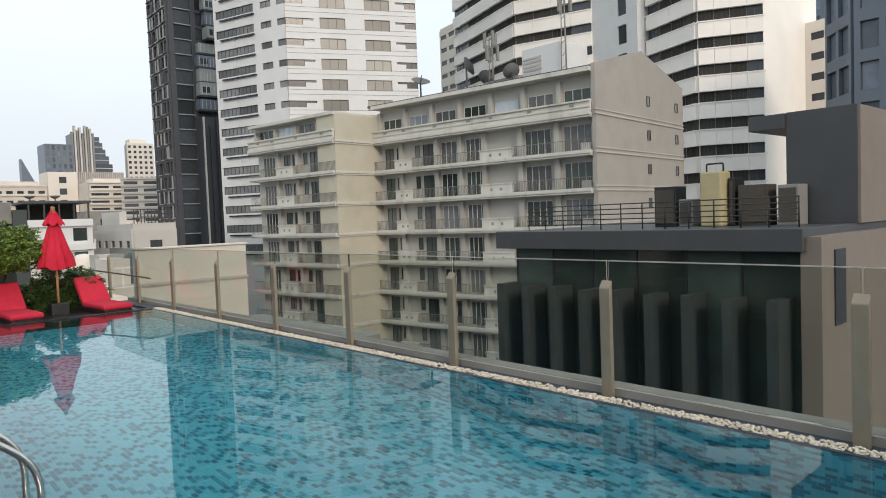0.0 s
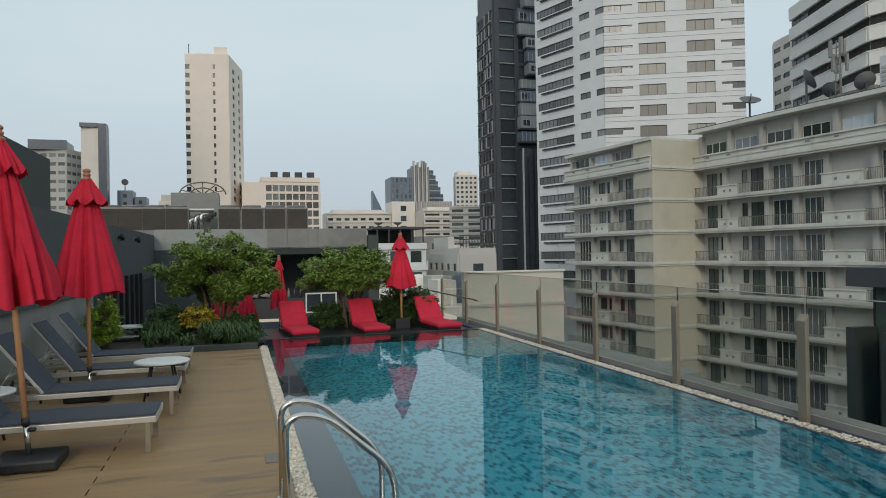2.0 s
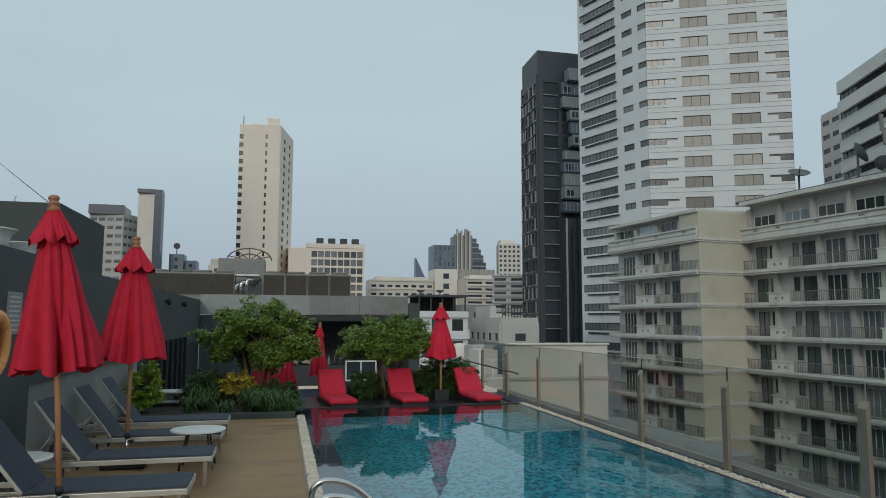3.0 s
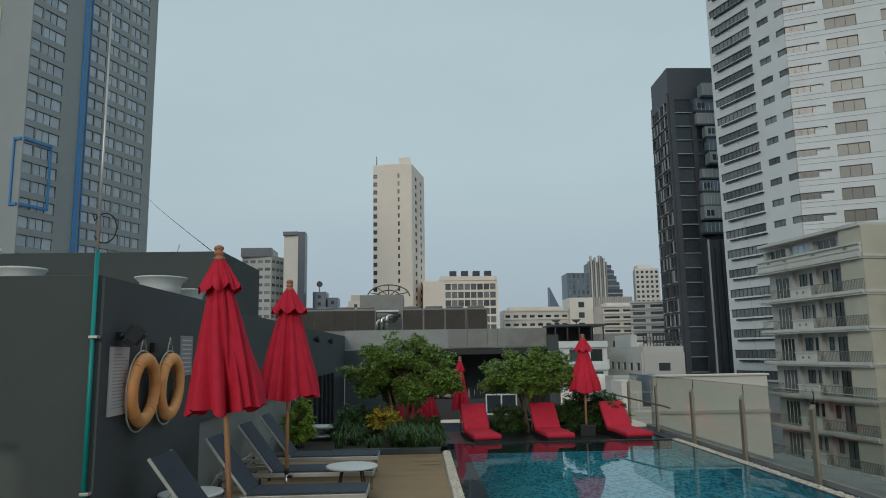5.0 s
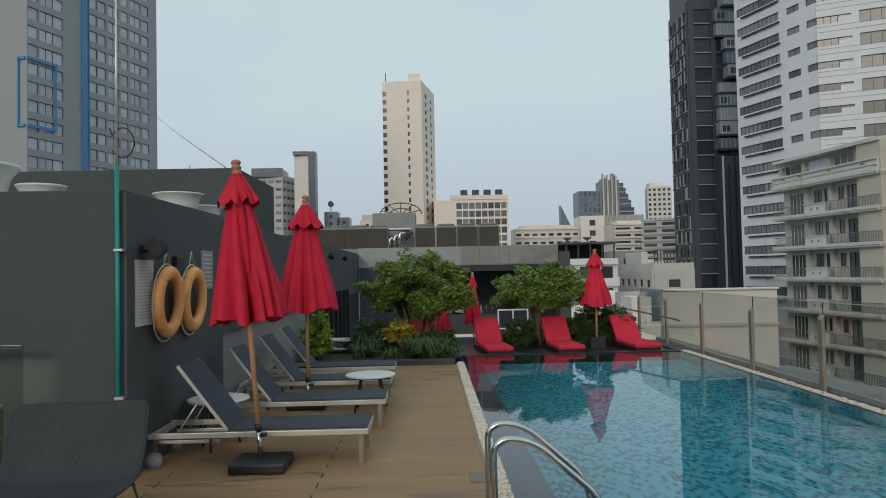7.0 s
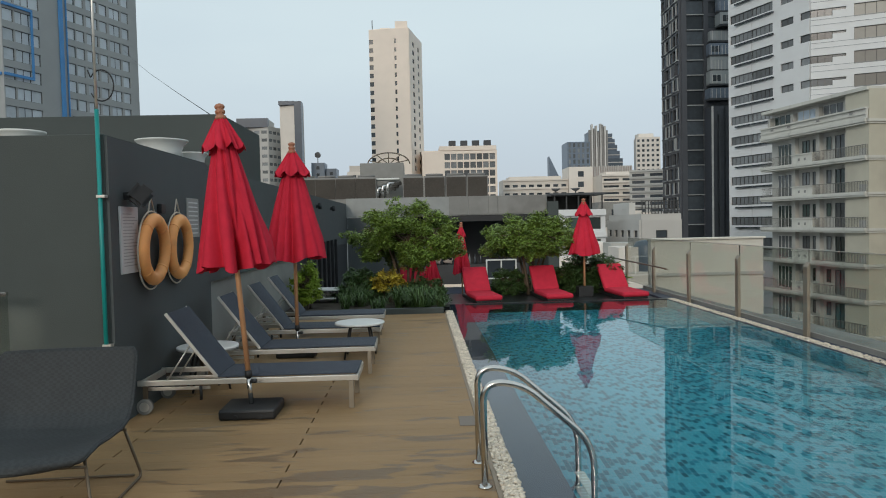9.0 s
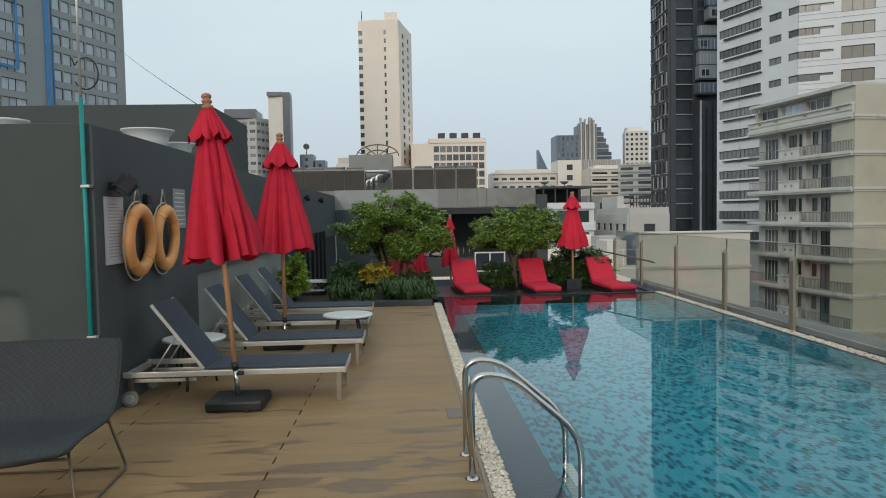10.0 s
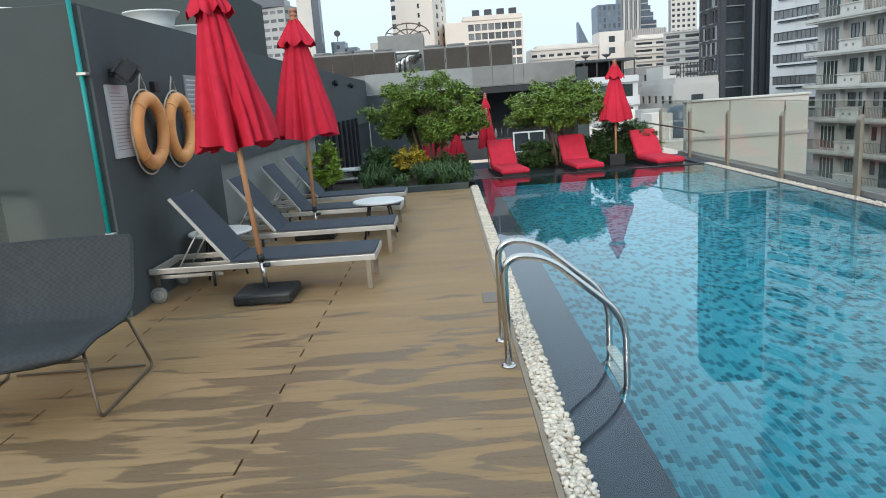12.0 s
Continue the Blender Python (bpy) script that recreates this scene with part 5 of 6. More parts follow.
bm = bmesh.new()
quad_box(bm, 58.9, 136.9, GROUND, 74.0, 139.7, 23.8)
part("podium", bm, M["dark_tower"], g)
for c in range(9):
    part("fin", box_bm(59.0 + c * 1.35, 136.4, GROUND, 59.22 + c * 1.35, 136.9, 23.8 - 1.8 * (c % 3 == 1)), M["haze"] if c % 3 == 0 else M["slate"], g)
    for k in range(10):
        part("window", window_mesh(0.95, 2.3, "pane_steel" if rnd.random() < 0.4 else "pane_dark", 1), None, g, m=Matrix.Translation((60.25 + c * 1.35, 136.92, -6 + k * 2.95)) @ pose(0, 0, 0, 0, 0, 180))

# cream tower
g = thing("cream_tower", "slender cream tower with narrow window columns", "tower block")
bm = bmesh.new()
CT = [(-16.4, 250.0), (-2.4, 247.5), (2.3, 268.0), (-12.0, 271.0)]
prism(bm, CT, GROUND, 71.2)
facade(g, bm, CT[0], CT[1], 5.2, 71, 3.0, [(0.0, 1.5, 0.7, 2.3, "pane_dark", 1), (9.2, 9.95, 0.7, 2.3, "pane_dark", 1)], depth=0.3)
facade(g, bm, CT[1], CT[2], 5.2, 71, 3.0, [(5.0, 8.0, 0.6, 2.3, "pane_dark", 1), (13.5, 16.0, 0.6, 2.3, "pane_mid", 1)], depth=0.3)
quad_box(bm, -7.0, 249.5, 71.2, -2.6, 262, 74.0)
quad_box(bm, -12.5, 252, 71.2, -9.0, 258, 72.3)
part("wall", bm, M["cream_wall"], g)
bm = bmesh.new()
sweep(bm, [(-15.2, 251, 71.2), (-15.2, 251, 74.8)], 0.15, 6)
part("mast", bm, M["slate"], g)

g = thing("cream_annex", "low cream office block with a grid of bronze windows", "office block")
bm = bmesh.new()
prism(bm, [(1.6, 252), (29.0, 252), (29.0, 275), (1.6, 275)], GROUND, 27.8)
facade(g, bm, (1.6, 252), (29.0, 252), 3.0, 27.6, 3.0, [(8.2 + 2.35 * i, 10.2 + 2.35 * i, 0.4, 2.6, "pane_mid", 2) for i in range(8)], depth=0.4)
part("wall", bm, M["cream_wall"], g)
part("parapet", box_bm(8.0, 251.5, 27.8, 28.8, 270, 29.4), M["cream_wall"], g)
for k in range(4):
    part("cooling_unit", box_bm(11.5 + k * 4.3, 252, 29.4, 14.0 + k * 4.3, 255, 31.4, 0.1), M["slate"], g, "dark cooling unit on the roof")


def block(name, label, poly, top, material, storey=3.2, base=-10.0, cols=None, pane="pane_dark", faces=(0, 1), win=(1.4, 1.5), pitch=3.0, extra=None, bands=0.0):
    """A plain city building with rows of windows on its visible faces."""
    g = thing(name, label, "building", group="city buildings")
    base = top - 0.6 - storey * int((top - 0.6 - base) / storey)
    bm = bmesh.new()
    prism(bm, poly, GROUND, top)
    for f in faces:
        p, q = poly[f], poly[(f + 1) % len(poly)]
        L = (Vector(q) - Vector(p)).length
        n = max(1, int((L - 1) / pitch))
        cc = [((i + 0.5) * L / n - win[0] / 2, (i + 0.5) * L / n + win[0] / 2, 0.8, 0.8 + win[1], pane, 1) for i in range(n)]
        facade(g, bm, p, q, base, top - 0.6, storey, cc, depth=0.2)
    part("wall", bm, M[material], g)
    if bands:                          # proud sills along each storey of the first face
        mb, Lb = edge_frame(poly[faces[0]], poly[(faces[0] + 1) % len(poly)])
        for k in range(int((top - 0.6 - base) / storey) + 1):
            part("sill_band", box_bm(0.0, 0.2, base + k * storey - 0.1, Lb, 0.2 + bands, base + k * storey + 0.55), M[material], g, m=mb)
    for b in extra or ():
        part("roof_block", box_bm(*b), M[material], g)
    return g


def rect(x0, x1, y0, y1):
    return [(x0, y0), (x1, y0), (x1, y1), (x0, y1)]


office = block("office_tower", "distant banded grey office tower", [(-76.5, 300), (-63.5, 298), (-57.5, 312), (-71, 318)], 44.5, "haze", 3.4, 8, pane="pane_mid", win=(2.4, 1.3), pitch=2.8, extra=[(-75, 300, 44.5, -63.5, 312, 47.6)])
slim = block("office_tower", "slim distant tower, white with a dark glass side", [(-58.6, 300), (-52.3, 299), (-49.4, 305), (-55, 308)], 54.6, "haze_white", 3.4, 8, faces=(1,), pane="pane_dark", win=(6.0, 2.6), pitch=6.5)
part("glass_flank", box_bm(-52.2, 298.4, GROUND, -49.2, 303, 54.9), M["navy"], slim, "dark blue glass flank")
part("crown", box_bm(-58.8, 298.2, 53.4, -52.25, 303, 55.0), M["navy"], slim, "dark blue crown")
part("crown", box_bm(-76.6, 297.6, 44.0, -63.4, 300, 47.8), M["navy"], office, "dark crown")
block("city_block", "distant bluish round-topped block", rect(-47.3, -41.5, 310, 320), 29.5, "haze_blue", faces=(0,), base=10)
block("city_block", "distant bluish city block", rect(-41.0, -36.5, 312, 322), 27.0, "haze_blue", faces=(0,), base=10)
block("city_block", "distant cream city block with a yellow roof", rect(-30.5, -24.0, 300, 312), 24.5, "haze_white", faces=(0,), base=10, extra=[(-29.5, 300, 24.5, -25, 306, 27.0)])
ball = thing("tower_sign", "round dark emblem on a distant roof", "sign")
bm = bmesh.new()
sweep(bm, [(-44.4, 310, 33.0), (-44.4, 311, 33.0)], 1.3, 20)
part("disc", bm, M["slate"], ball)
bm = bmesh.new()
sweep(bm, [(-44.4, 310.5, 29.4), (-44.4, 310.5, 32)], 0.2, 6)
part("post", bm, M["slate"], ball)
block("long_block", "long low pale block with a row of dark windows", rect(37, 65.5, 300, 315), 19.6, "haze_white", 3.6, 1.0, win=(2.2, 1.1), pitch=3.4, faces=(0,), bands=0.5, extra=[(40, 302, 19.6, 63, 312, 21.0)])
block("white_block", "pale square block with a dark central window", rect(65.6, 76.0, 298, 312), 24.5, "haze_white", 4.5, 3.0, win=(2.6, 2.4), pitch=9, faces=(0,))
block("terraced_block", "pale stepped block with long dark balconies", rect(76.2, 92.0, 284, 300), 20.0, "haze_white", 2.8, -8, win=(6.4, 0.9), pitch=7.4, faces=(0,), bands=0.7, extra=[(79, 288, 20.0, 90, 297, 21.4)])
block("grey_block", "grey block with strip windows", [(81.0, 262), (93.5, 258), (103, 270), (90, 276)], 20.0, "haze", 2.7, -14, win=(4.6, 1.1), pitch=6.0, faces=(0, 1), bands=0.5)
block("glass_block", "distant dark glass block", rect(109.5, 126.0, 500, 520), 58.0, "haze_blue", 4, 30, pane="pane_mid", win=(1.6, 3.0), pitch=2.6, faces=(0,))
ft = thing("finned_tower", "distant grey tower with uneven vertical fins", "tower block", group="city buildings")
part("core", box_bm(127.0, 502, GROUND, 139.0, 520, 66.0), M["haze_blue"], ft, "blue-grey glass core")
for k in range(9):
    zt = (66.5, 70.5, 67.5, 69.5, 64.8, 70.8, 70.2, 69.0, 66.0)[k]
    part("fin", box_bm(125.6 + k * 1.58, 500 - 0.6 * (k % 2), GROUND, 126.7 + k * 1.58, 503, zt), M["haze"] if k % 2 else M["ac_body"], ft, "pale vertical fin")
st = thing("stepped_tower", "distant blue glass tower stepping down in tiers", "tower block", group="city buildings")
for x1, zt, y0 in ((144.6, 64.5, 507), (146.2, 60.5, 506.5), (147.8, 56.0, 506), (149.6, 51.5, 505.5), (151.6, 46.0, 505)):
    tier = part("tier", box_bm(139.5, y0, GROUND, x1, 520, zt), M["pane_steel"], st, "blue glass tier")
    for z in range(3):
        part("floor_line", box_bm(139.5, y0 - 0.3, zt - 3.2 - z * 4.0, x1, y0, zt - 2.6 - z * 4.0), M["haze"], tier)
pk = thing("pink_fin_block", "distant pinkish block with close vertical fins", "building", group="city buildings")
part("wall", box_bm(121.0, 481, GROUND, 151.0, 495, 38.4), M["pink_fin"], pk)
for k in range(24):
    part("fin", box_bm(121.0 + k * 1.25, 480.2, 20, 121.6 + k * 1.25, 481, 38.8), M["haze"], pk)
block("white_tower_far", "distant white apartment tower with balconies", [(160, 500), (177, 498), (182, 515), (164, 518)], 60.5, "haze_white", 3.6, 18, win=(1.8, 1.8), pitch=3.2, faces=(0, 1), extra=[(163, 503, 60.5, 174, 512, 63.5)])
sail = thing("sail_tower", "distant blue glass tower top shaped like a sail", "tower block")
bm = bmesh.new()
sv = [bm.verts.new(p) for p in ((76.4, 398, GROUND), (82.8, 398, GROUND), (82.8, 398, 25.0), (76.4, 398, 38.5), (76.4, 404, GROUND), (82.8, 404, GROUND), (82.8, 404, 25.0), (76.4, 404, 38.5))]
for f in ((0, 1, 2, 3), (5, 4, 7, 6), (1, 5, 6, 2), (4, 0, 3, 7), (3, 2, 6, 7)):
    bm.faces.new([sv[i] for i in f])
part("body", bm, M["haze_blue"], sail)

# low rise roofs between the towers
rnd = random.Random(77)
for k in range(34):
    y = 42 + k * 6.2
    sl = rnd.uniform(0.17, 0.34) if k % 4 else rnd.uniform(0.19, 0.30)
    x = sl * y
    w, d = rnd.uniform(3.0, 6.0) * (0.6 + y / 200), rnd.uniform(5, 8)
    top = -2.4 + 0.022 * (y - 42) + rnd.uniform(-2.2, 1.3)
    mname = rnd.choice(["haze_white", "haze_white", "haze", "concrete", "beige_grey"])
    block("low_building", "low pale city building with a flat roof", rect(x, x + w, y, y + d), top, mname, 2.5, top - 8.2, win=(1.1, 1.2), pitch=1.75, bands=0.3 if k % 2 else 0.0, faces=(0, 3), pane=rnd.choice(["pane_dark", "pane_mid", "pane_green"]),
          extra=[(x + w * 0.2, y + 1, top, x + w * 0.6, y + d * 0.6, top + rnd.uniform(0.8, 2.4))])
    if k % 3 == 0:
        tk = thing("roof_tank", "small rooftop water tank", "water tank", group="roof tanks")
        bm = bmesh.new()
        lathe(bm, [(0.8, 0), (0.8, 1.6), (0.6, 1.9), (0.1, 2.0)], 14)
        part("tank", bm, M["haze_white"] if k % 2 else M["haze_blue"], tk)
        tk.matrix_basis = pose(x + w * 0.8, y + 1.5, top)

block("white_house", "white house with green-tinted windows", rect(13.2, 20.2, 75, 86), 2.8, "white_wall", 2.4, -12.0, pane="pane_green", win=(1.3, 1.3), pitch=1.9, faces=(0, 3), bands=0.35)
block("pale_house", "pale narrow house with balconies", rect(19.0, 24.6, 96, 108), 2.0, "haze_white", 2.6, -13.0, pane="pane_dark", win=(1.4, 1.5), pitch=2.0, faces=(0, 3), bands=0.5)
block("grey_house", "grey rendered house with a few dark windows", rect(22.6, 26.8, 70, 82), 2.1, "haze", 2.7, -11.0, pane="pane_dark", win=(1.2, 0.8), pitch=1.9, faces=(0, 3), extra=[(22.6, 74, 2.1, 23.3, 80, 3.4)])
block("concrete_house", "unpainted concrete house with a flat roof", rect(28.8, 34.0, 110, 120), 4.4, "concrete", 3.0, -12.0, pane="pane_dark", win=(1.2, 1.6), pitch=2.6, faces=(0, 3))
block("cream_house", "low cream house with a clutter of roof boxes", rect(9.6, 14.6, 50, 58), -2.4, "haze_white", 2.6, -13.0, pane="pane_mid", win=(1.2, 1.2), pitch=1.8, faces=(0, 3), bands=0.3, extra=[(10.2, 52, -2.4, 11.6, 54, -1.2), (12.4, 51, -2.4, 13.6, 52.5, -1.6)])
rt = thing("roof_terrace", "dark covered roof terrace with slim posts and a flat roof", "roof terrace")
part("floor", box_bm(17.4, 90, GROUND, 24.0, 95.9, 2.0), M["concrete"], rt)
part("roof", box_bm(17.0, 89.4, 4.9, 24.2, 96, 5.2, 0.03), M["slate"], rt, "flat dark roof")
# back wall coloured near-black for the shade under the roof
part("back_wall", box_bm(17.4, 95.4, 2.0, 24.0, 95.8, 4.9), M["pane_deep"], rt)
part("rail", box_bm(17.4, 89.7, 2.9, 24.0, 89.8, 3.05), M["frame_dark"], rt)
for k in range(5):
    part("post", box_bm(17.5 + k * 1.58, 89.7, 2.0, 17.66 + k * 1.58, 89.86, 4.9), M["frame_dark"], rt)
for x in (18.2, 20.9):
    bm = bmesh.new()
    lathe(bm, [(0.08, 0.0), (0.08, 0.3), (0.45, 0.5), (0.65, 0.72), (0.58, 0.72), (0.2, 0.45)], 16)
    d = thing("roof_dish", "dark dish on a roof terrace", "satellite dish", group="terrace dishes")
    d.matrix_basis = pose(x, 92, 5.2)
    part("bowl", bm, M["mesh_grey"], d)
tl = thing("roof_trellis", "dark metal trellis on a grey house roof", "trellis")
for k in range(12):
    part("upright", box_bm(22.8 + k * 0.34, 70.3, 2.1, 22.88 + k * 0.34, 70.38, 3.5), M["frame_dark"], tl)
for z in (2.6, 3.0, 3.42):
    part("bar", box_bm(22.7, 70.28, z, 26.7, 70.40, z + 0.07), M["frame_dark"], tl)

# neighbour's white stair head just past the glass fence
nb = thing("white_roof_block", "white rendered roof block of the neighbouring building", "building")
part("body", box_bm(5.62, 17.2, GROUND, 8.62, 17.45, 1.10), M["cream_plain"], nb)
part("string_course", box_bm(5.60, 17.15, 0.16, 8.64, 17.2, 0.24), M["beige_grey"], nb)
part("coping", box_bm(5.60, 17.14, 1.10, 8.66, 17.5, 1.15, 0.01), M["cream_plain"], nb)
part("lower_roof", box_bm(8.56, 17.6, GROUND, 13.5, 26, -2.2), M["concrete"], nb)
block("low_building", "grey neighbouring house with dark windows", rect(9.5, 15.0, 30, 42), -5.2, "haze", 3.0, -15, pane="pane_dark", win=(1.6, 1.2), pitch=2.6, faces=(0, 3))

# ---------- cream balcony building ----------
apt = thing("balcony_building", "cream and grey balcony apartment building with a gabled end", "apartment building")
A0, UA = Vector((45.2, 31.5)), Vector((-0.1355, 0.9908))
NA = Vector((-0.9908, -0.1355))


def apt_xy(s, d):
    p = A0 + UA * s + NA * d
    return (p.x, p.y)


am = Matrix.Identity(4)
am.col[0][:3], am.col[1][:3], am.col[3][:3] = (UA.x, UA.y, 0), (NA.x, NA.y, 0), (A0.x, A0.y, 0)
LA, STEP, LB = 24.4, 5.26, 13.8
RC = 1.0                              # depth of the balcony recess
bm = bmesh.new()


def ab(bm, s0, d0, z0, s1, d1, z1, mi=0):
    for vert in quad_box(bm, s0, d0, z0, s1, d1, z1, mi):
        vert.co = am @ vert.co


ab(bm, 0.0, -18.0, GROUND, LA, -RC, 12.6)
part("wall", bm, M["beige_grey"], apt, "grey-beige balcony wall")
for name, dims, mm in (("wall", (LA, -14.0, GROUND, LA + LB, STEP - RC, 11.8), "beige_grey"), ("return_wall", (LA - 0.02, -0.5, GROUND, LA + 2.6, STEP - 0.02, 11.9), "beige"),
                       ("end_wall", (-0.35, -18.0, GROUND, 0.0, 0.0, 13.2), "gable"), ("cornice", (0.0, -18.3, 12.6, LA, 0.35, 12.95), "slab_edge"), ("cornice", (LA, -14.0, 11.8, LA + LB, STEP + 0.2, 12.1), "slab_edge")):
    bm = bmesh.new()
    ab(bm, *dims)
    part(name, bm, M[mm], apt)
bm = bmesh.new()
gv = [(-0.35, 0.0, 13.2), (-0.35, -8.7, 15.4), (-0.35, -18.0, 13.2)]
lo = [bm.verts.new(am @ Vector(p)) for p in gv]
hi = [bm.verts.new(am @ Vector((LA * 0.0 + 0.05, p[1], p[2]))) for p in gv]
bm.faces.new(lo)
bm.faces.new(hi[::-1])
for k in range(3):
    bm.faces.new((lo[k], hi[k], hi[(k + 1) % 3], lo[(k + 1) % 3]))
part("gable", bm, M["gable"], apt)
bm = bmesh.new()
ab(bm, 0.0, -15.0, 12.95, LA + 1.0, -0.2, 13.15)
part("roof", bm, M["slate"], apt, "dark low-pitched roof edge")

DOORS_A = [(0.5, 3.1, 3), (4.3, 6.9, 3), (11.3, 13.4, 3), (14.5, 16.4, 3), (17.3, 18.7, 2), (19.1, 19.7, 1), (21.6, 22.2, 1), (22.6, 23.8, 2)]
LEDGES_A = [(7.6, 11.0), (19.2, 21.5)]
PIERS_A = [3.6, 7.25, 11.15, 13.9, 16.8, 21.4]
DOORS_B = [(0.3, 2.6, 3), (3.7, 4.9, 2), (5.4, 6.0, 1), (7.4, 7.8, 1), (8.2, 9.2, 2), (10.7, 12.8, 3)]
LEDGES_B = [(6.4, 9.2)]
PIERS_B = [3.1, 6.7, 10.0]
for k in range(-5, 4):
    z = 0.4 + 3.0 * k
    for s_off, d_off, L, doors, ledges, piers in ((0.0, 0.0, LA, DOORS_A, LEDGES_A, PIERS_A), (LA + 0.0, STEP, LB, DOORS_B, LEDGES_B, PIERS_B)):
        bm = bmesh.new()
        ab(bm, s_off, d_off - RC, z - 0.36, s_off + L, d_off + 0.22, z)
        ab(bm, s_off, d_off + 0.22, z - 0.36, s_off + L, d_off + 0.30, z - 0.22)
        ab(bm, s_off, d_off + 0.22, z - 0.20, s_off + L, d_off + 0.40, z + 0.08)
        part("balcony_slab", bm, M["slab_edge"], apt, "pale moulded balcony slab edge")
        if k == 3:
            bm = bmesh.new()
            ab(bm, s_off, d_off + 0.05, z + 0.08, s_off + L, d_off + 0.24, z + 0.86)
            ab(bm, s_off, d_off + 0.24, z + 0.40, s_off + L, d_off + 0.32, z + 0.52)
            ab(bm, s_off, d_off - 0.02, z + 0.86, s_off + L, d_off + 0.40, z + 1.0)
            part("parapet", bm, M["slab_edge"], apt, "stained cream parapet with mouldings")
            n = int(L / 3.4)
            for i in range(n):
                s0 = s_off + (i + 0.5) * L / n - 1.25
                part("window", window_mesh(2.5, 1.2, ("pane_green", "pane_mid", "pane_blue")[i % 3], 3, "frame_white"), None, apt, m=am @ Matrix.Translation((s0, d_off - RC + 0.01, z + 0.95)))
                bm = bmesh.new()
                ab(bm, s0 + 2.6, d_off - RC, z, s0 + 3.0, d_off - RC + 0.45, z + 2.9 - 0.85 * (s_off > 0))
                part("pier", bm, M["beige_grey"], apt)
                bm = bmesh.new()
                ab(bm, s0 + 0.9 + 0.5 * (i % 3), d_off + 0.321, z + 0.58, s0 + 1.3 + 0.5 * (i % 3), d_off + 0.34, z + 0.74)
                part("outlet", bm, M["ac_body"], apt, "dark overflow outlet")
            continue
        for s0, s1, mull in doors:
            h = 2.2 if s1 - s0 > 1.0 else 1.2
            zz = z + (0.05 if h > 2 else 1.05)
            pane = ("pane_green", "pane_mid", "pane_green", "pane_mid")[(k * 5 + int(s0 * 3) + int(s_off)) % 4]
            part("balcony_door", window_mesh(s1 - s0, h, pane, mull + (s1 - s0 > 2.0), "frame_white" if mull > 2 else "frame_dark", 0.05), None, apt, m=am @ Matrix.Translation((s_off + s0, d_off - RC + 0.02, zz)))
        for s in piers:
            bm = bmesh.new()
            ab(bm, s_off + s - 0.24, d_off - RC, z, s_off + s + 0.24, d_off - RC + 0.42, z + 2.64)
            part("pier", bm, M["beige_grey"], apt)
        free, at = [], 0.0
        for a, b in ledges + [(L, L)]:
            free.append((at, a))
            at = b
        for a, b in ledges:
            bm = bmesh.new()
            ab(bm, s_off + a, d_off - 0.2, z, s_off + b, d_off + 0.2, z + 0.85)
            ab(bm, s_off + a - 0.06, d_off - 0.24, z + 0.85, s_off + b + 0.06, d_off + 0.28, z + 0.95)
            lp = part("ledge_wall", bm, M["slab_edge"], apt, "white balcony wall with outdoor units")
            for q in (0.35, 0.65):
                bm = bmesh.new()
                c = s_off + a + (b - a) * q
                ab(bm, c - 0.12, d_off + 0.2, z + 0.30, c + 0.12, d_off + 0.22, z + 0.54)
                part("vent", bm, M["ac_body"], lp)
        bm = bmesh.new()
        ab(bm, s_off + 0.25, d_off - 0.35, z + 0.08, s_off + 1.05, d_off, z + 0.68)
        part("outdoor_unit", bm, M["haze"], apt, "pale outdoor cooling unit")
        for a, b in free:
            if b - a < 0.3:
                continue
            bm = bmesh.new()
            ab(bm, s_off + a, d_off + 0.12, z + 0.92, s_off + b, d_off + 0.17, z + 0.97)
            ab(bm, s_off + a, d_off + 0.12, z + 0.08, s_off + b, d_off + 0.16, z + 0.11)
            n = int((b - a) / 0.17)
            for i in range(n + 1):
                s = s_off + a + (b - a) * i / max(1, n)
                ab(bm, s - 0.012, d_off + 0.13, z + 0.1, s + 0.012, d_off + 0.155, z + 0.93)
            part("railing", bm, M["rail_grey"], apt, "thin grey balcony railing")
    # string courses round the solid walls
    bm = bmesh.new()
    ab(bm, LA - 0.22, 0.3, z - 0.20, LA - 0.02, STEP + 0.2, z + 0.02)
    ab(bm, LA - 0.14, 0.3, z - 0.36, LA - 0.02, STEP + 0.12, z - 0.24)
    part("string_course", bm, M["slab_edge"], apt, "pale double string course")
    bm = bmesh.new()
    ab(bm, -0.45, -18.0, z - 0.18, -0.35, 0.25, z - 0.05)
    ab(bm, -0.42, -18.0, z + 0.18, -0.35, 0.25, z + 0.28)
    part("string_course", bm, M["beige_grey"], apt)
    for d in (-10.2, -16.6):
        part("window", window_mesh(0.7, 0.9, "pane_mid", 1), None, apt, m=am @ Matrix.Translation((-0.36, d, z + 1.3)) @ pose(0, 0, 0, 0, 0, 90))


